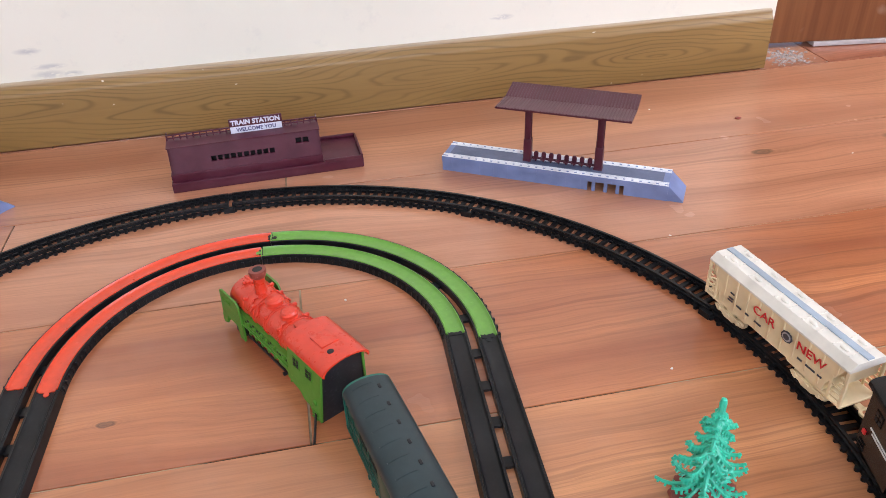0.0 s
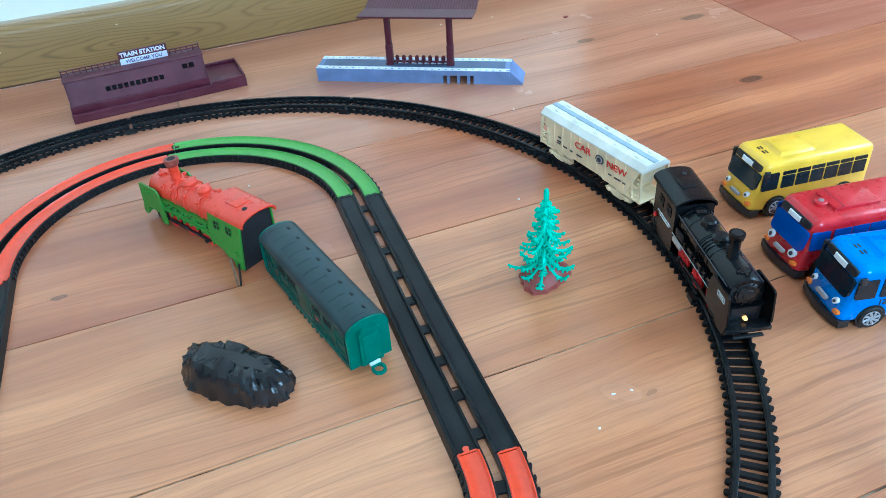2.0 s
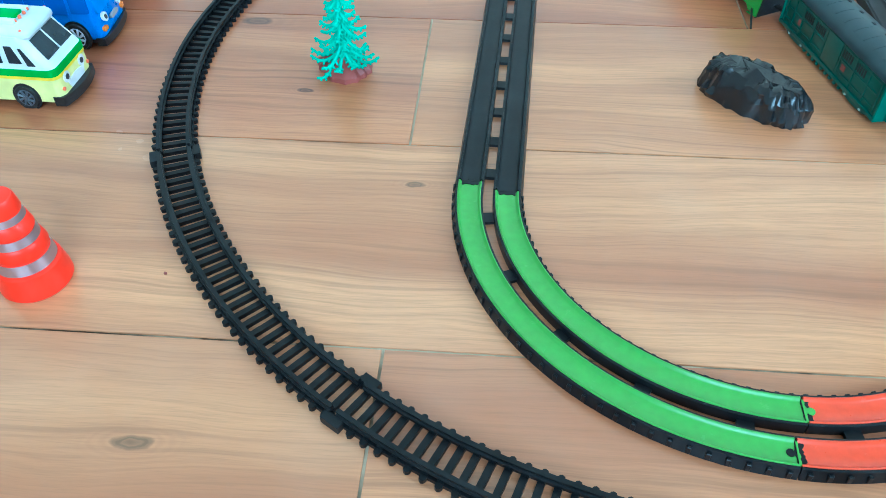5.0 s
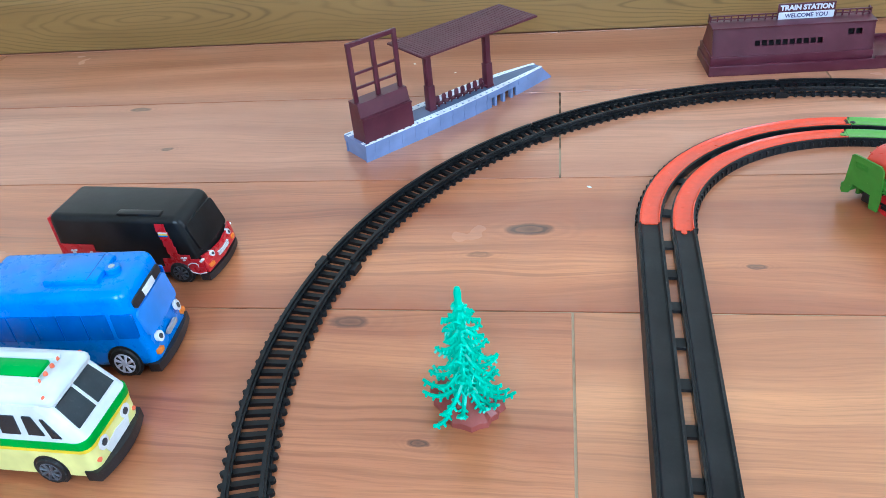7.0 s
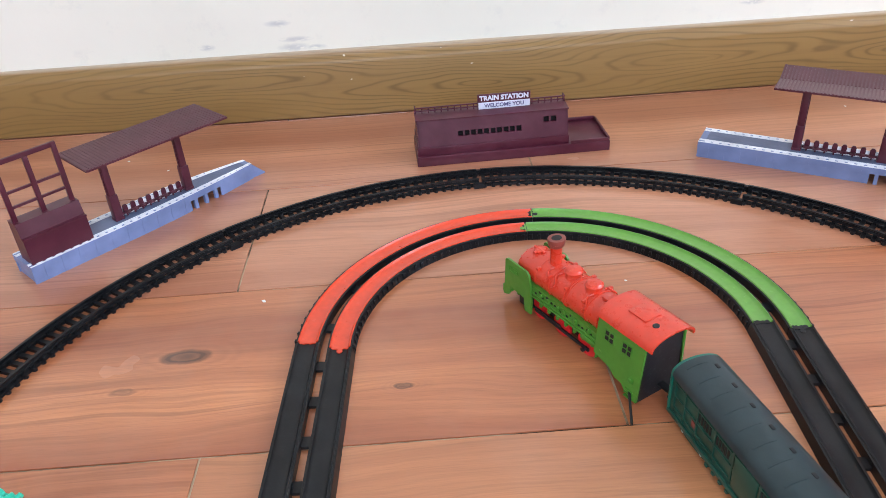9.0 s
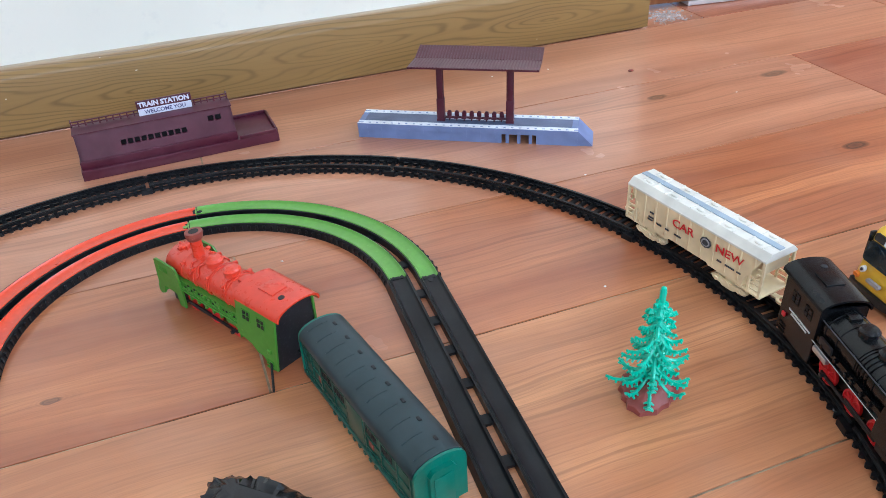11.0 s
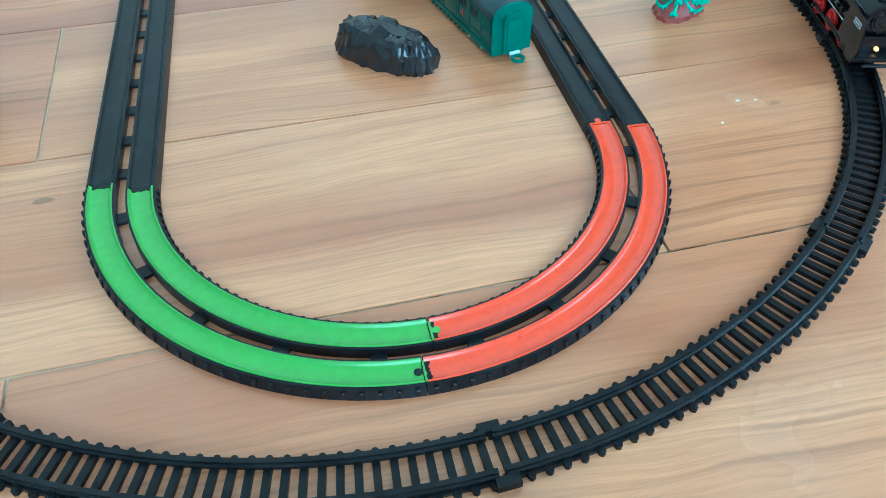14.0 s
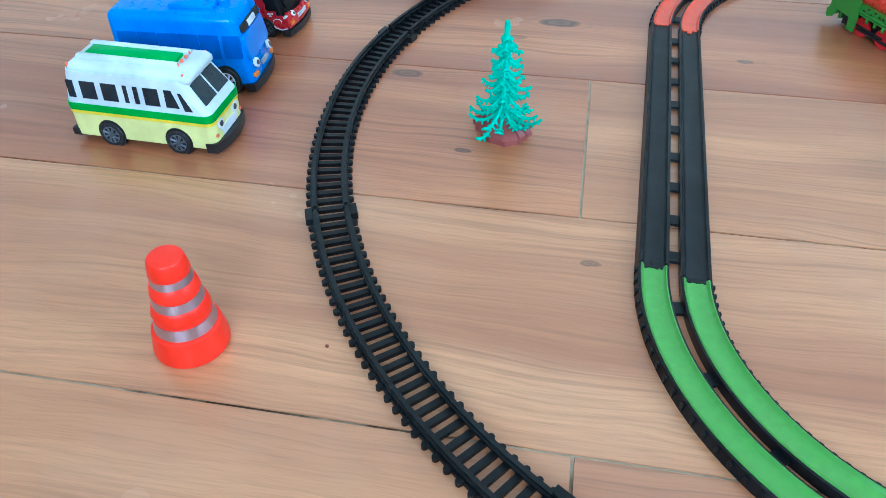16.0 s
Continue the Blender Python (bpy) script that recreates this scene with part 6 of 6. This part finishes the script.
# ---- cream and white toy van ----
def van(m):
    v = thing("toy_van", m, "cream and white toy minibus with a green and yellow stripe", "toy van")
    L, W, Z = 0.118, 0.0230, 0.0580
    z0, slope = 0.0060, 0.0210

    def lean(z):
        return -0.0015 if z < 0.031 else -0.0015 - slope * (z - 0.031) / (Z - 0.031)

    def layer(name, mat, h0, h1, grow, label=""):
        rows = []
        bm = bmesh.new()
        steps = 3
        for i in range(steps + 1):
            z = h0 + (h1 - h0) * i / steps
            w = W * (1 - 0.10 * max(0.0, (z - 0.031) / (Z - 0.031))) + grow
            xf, xr = lean(z) + grow, -L - grow + 0.22 * max(0.0, z - 0.031)
            c = 0.0060
            ring = []
            for cx, cy, a0 in ((xf - c, w - c, 0), (xr + c, w - c, 90), (xr + c, -w + c, 180), (xf - c, -w + c, 270)):
                for j in range(5):
                    a = radians(a0 + 22.5 * j)
                    ring.append(bm.verts.new((cx + c * math.cos(a), cy + c * math.sin(a), z)))
            rows.append(ring)
        for p, q in zip(rows, rows[1:]):
            for i in range(len(p)):
                bm.faces.new((p[i], p[(i + 1) % len(p)], q[(i + 1) % len(p)], q[i]))
        bm.faces.new(rows[0][::-1])
        bm.faces.new(rows[-1])
        return part(name, bm, mat, v, label)

    layer("lower_body", "van_cream", z0, 0.0240, 0.0)
    layer("yellow_stripe", "van_yellow", 0.0238, 0.0264, 0.0004)
    layer("green_stripe", "van_green", 0.0263, 0.0315, 0.0006)
    upper = layer("upper_body", "van_white", 0.0314, 0.0545, 0.0)
    # roof cap that overhangs the windscreen
    bm = bmesh.new()
    vs = box(bm, -L + 0.006, -0.0130, -W * 0.86, W * 0.86, 0.0500, 0.0590, 0.0055, 4)
    part("roof", bm, "van_white", v)
    part("roof_stripe", block(-L + 0.016, -0.030, -0.0066, 0.0066, 0.0580, 0.0612, 0.0008), "van_green", v)
    for s in (1, -1):
        part("roof_rail", block(-L + 0.012, -0.026, *sorted((s * 0.0068, s * 0.0118)), 0.0580, 0.0620, 0.0014), "van_white", v)
        for x, y in ((-0.0268, 0.0085), (-0.0262, 0.0030), (-0.0190, 0.0170), (-L + 0.008, 0.0170)):
            bm = bmesh.new()
            lathe(bm, [(0.0013, 0.0), (0.0012, 0.0014), (0.0006, 0.0020)], pose(x, s * y, 0.0595 if y < 0.01 else 0.0565), 10)
            part("marker_lamp", bm, "orange_dot", v)

    def side_window(x0, x1, x2, x3, h0, h1, s):
        def sy(z):
            return W * (1 - 0.10 * max(0.0, (z - 0.031) / (Z - 0.031)))
        bm = bmesh.new()
        pts = [(x0, h0), (x1, h0), (x3, h1), (x2, h1)]
        lo = [bm.verts.new((x, s * (sy(z) - 0.0008), z)) for x, z in pts]
        hi = [bm.verts.new((x, s * (sy(z) + 0.0006), z)) for x, z in pts]
        for i in range(4):
            bm.faces.new((lo[i], lo[(i + 1) % 4], hi[(i + 1) % 4], hi[i]))
        bm.faces.new(lo)
        bm.faces.new(hi)
        part("side_window", bm, "tint", upper)

    for s in (1, -1):
        for x0, x1 in ((-0.1120, -0.1065), (-0.1010, -0.0890), (-0.0840, -0.0720), (-0.0665, -0.0635), (-0.0585, -0.0550), (-0.0505, -0.0390)):
            side_window(x0, x1, x0, x1, 0.0360, 0.0482, s)
        side_window(-0.0340, -0.0240, -0.0340, -0.0285, 0.0360, 0.0482, s)
        side_window(-0.0200, -0.0140, -0.0235, -0.0215, 0.0345, 0.0468, s)
        # split windscreen
        bm = bmesh.new()
        pts = [(s * 0.0012, 0.0370), (s * 0.0175, 0.0370), (s * 0.0158, 0.0500), (s * 0.0012, 0.0500)]
        lo = [bm.verts.new((lean(z) - 0.001, y, z)) for y, z in pts]
        hi = [bm.verts.new((lean(z) + 0.0008, y, z)) for y, z in pts]
        for i in range(4):
            bm.faces.new((lo[i], lo[(i + 1) % 4], hi[(i + 1) % 4], hi[i]))
        bm.faces.new(lo)
        bm.faces.new(hi)
        part("windscreen", bm, "tint", upper)
        for nm, mat, y, z, r, d in (("headlight", "lens_white", 0.0115, 0.0205, 0.0042, 0.0006), ("lens", "dark_ink", 0.0112, 0.0205, 0.0021, 0.0011), ("indicator", "orange_dot", 0.0185, 0.0150, 0.0014, 0.0006)):
            bm = bmesh.new()
            lathe(bm, [(r, -0.001), (r, d)], Matrix.Translation((-0.0015, s * y, z)) @ Matrix.Rotation(radians(90), 4, "Y"), 16)
            part(nm, bm, mat, v)
    bm = bmesh.new()
    prism(bm, [(-0.0100, 0.0110), (0.0100, 0.0110), (0.0120, 0.0165), (0.0, 0.0182), (-0.0120, 0.0165)], "x", -0.0022, -0.0008)
    part("grille", bm, "lens_white", v)
    bm = bmesh.new()
    edge = [(0.0034 - 0.0050 * (W * (-1 + i / 6) / W) ** 2, W * 1.03 * (-1 + i / 6)) for i in range(13)]
    prism(bm, edge + [(-0.0100, W * 1.03), (-0.0100, -W * 1.03)], "z", 0.0035, 0.0105)
    part("front_bumper", bm, "bumper", v)
    part("rear_bumper", block(-L - 0.0035, -L + 0.005, -W * 0.98, W * 0.98, 0.0040, 0.0100, 0.0012), "bumper", v)
    part("chassis", block(-L + 0.004, -0.006, -W * 0.82, W * 0.82, 0.0030, 0.0080), "bumper", v)
    wheels(v, W, (-0.0315, -0.0865), 0.0094, "rim_dark")
    return v


van(pose(-0.3985, 0.2998, 0, 0, 0, -2.0) @ Matrix.Diagonal((0.93, 1.0, 1.02, 1.0)))


# ---- specks of grit and plaster lying about ----
rng = random.Random(12)
for x, y, r in ((0.626, 0.8165, 0.004), (0.335, 0.031, 0.0022), (0.295, 0.182, 0.0012), (0.318, 0.203, 0.0014), (0.331, 0.201, 0.0012), (-0.135, 0.585, 0.0016), (0.442, 0.603, 0.0012), (0.146, 0.577, 0.0012), (-0.322, 0.865, 0.0016), (0.539, 0.868, 0.0014), (0.696, 0.705, 0.0013), (-0.277, 0.123, 0.0012), (-0.208, -0.028, 0.0016), (0.466, 0.877, 0.0014), (-0.272, 0.835, 0.0012), (0.367, 0.440, 0.0012)):
    bm = bmesh.new()
    bmesh.ops.create_icosphere(bm, subdivisions=1, radius=r)
    for v in bm.verts:
        v.co = Vector((v.co.x * rng.uniform(0.8, 1.7), v.co.y * rng.uniform(0.6, 1.0), max(-0.25 * r, v.co.z * 0.3)))
        v.co.z += 0.25 * r
    dark = r > 0.003 or (x < -0.25 and y < 0.2)
    ob = link("grit", bm, "tree_base" if dark else "frame")
    ob.location = (x, y, 0.0)
    ob.rotation_euler[2] = rng.uniform(0, 3)
    tagged(ob, "dark crumb of wood on the floor" if dark else "white crumb of plaster on the floor", "debris")

# crumbled plaster by the door opening
bm = bmesh.new()
rng = random.Random(5)
for i in range(420):
    r = 0.0005 + 0.0022 * rng.random() ** 2.5
    u, v = rng.gauss(0, 0.015), rng.gauss(0, 0.014)
    res = bmesh.ops.create_icosphere(bm, subdivisions=1, radius=r)
    for w in res["verts"]:
        w.co = Vector((w.co.x * rng.uniform(0.8, 1.5) + u, w.co.y * rng.uniform(0.7, 1.2) + v, max(0.0, w.co.z * 0.45 + 0.2 * r)))
heap = link("plaster_rubble", bm, "rubble", smooth=0)
heap.location = (0.790, 0.984, 0.0)
tagged(heap, "loose grey crumbs of plaster beside the door opening", "debris", kind="stuff")

# ---- floor: planks in staggered rows over a joint filler ----
PLANK_L, PITCH, JOINT = 0.993, 0.1742, 0.0016
ROW0 = 0.0785
floor = link("floor", block(WEST - 0.12, EAST + 0.12, SOUTH - 0.12, NORTH + 0.14, -0.04, -0.0010), "grout", smooth=0)
tagged(floor, "red-brown wood laminate floor of long staggered planks", "floor", kind="structure")
planks = {}


def plank_mesh(length, tone):
    """A board with a fine bevel round its top; boards of one length share a mesh."""
    key = (round(length, 4), tone)
    if key not in planks:
        bm = bmesh.new()
        hx, hy, c = length / 2 - JOINT / 2, PITCH / 2 - JOINT / 2, 0.00012
        rows = [[bm.verts.new((sx * (hx - d), sy * (hy - d), z)) for sx, sy in ((-1, -1), (1, -1), (1, 1), (-1, 1))] for d, z in ((0, -0.008), (0, -0.0003), (c, 0.0))]
        for a, b in zip(rows, rows[1:]):
            for i in range(4):
                bm.faces.new((a[i], a[(i + 1) % 4], b[(i + 1) % 4], b[i]))
        bm.faces.new(rows[-1])
        mesh = bpy.data.meshes.new("plank")
        bm.to_mesh(mesh)
        bm.free()
        mesh.materials.append(M[tone])
        planks[key] = mesh
    return planks[key]


# rows 3 to 5: the floor's greyish-pink sheen near the wall is put into their colour
TONES = {-1: "floor_tan", 0: "floor_tan", 1: "floor_mid", 2: "floor_red", 3: "floor_pink_sheen", 4: "floor_pink_sheen", 5: "floor_pink_sheen"}
ENDS = {0: 0.2055, 1: -0.1505, 2: 0.1096, 3: -0.1585, -1: -0.1455, 4: 0.104, 5: -0.16}
for j in range(-13, 6):
    y = ROW0 + PITCH * (j + 0.5)
    start = ENDS.get(j, 0.15 if j % 2 == 0 else -0.15)
    x = start + math.floor((WEST - 0.1 - start) / PLANK_L) * PLANK_L
    while x < EAST + 0.1:
        x0, x1 = max(x, WEST - 0.1), min(x + PLANK_L, EAST + 0.1)
        if x1 - x0 > 0.01:
            share("plank", plank_mesh(x1 - x0, TONES.get(j, "floor_mid")), floor, pose((x0 + x1) / 2, y, 0))
        x += PLANK_L
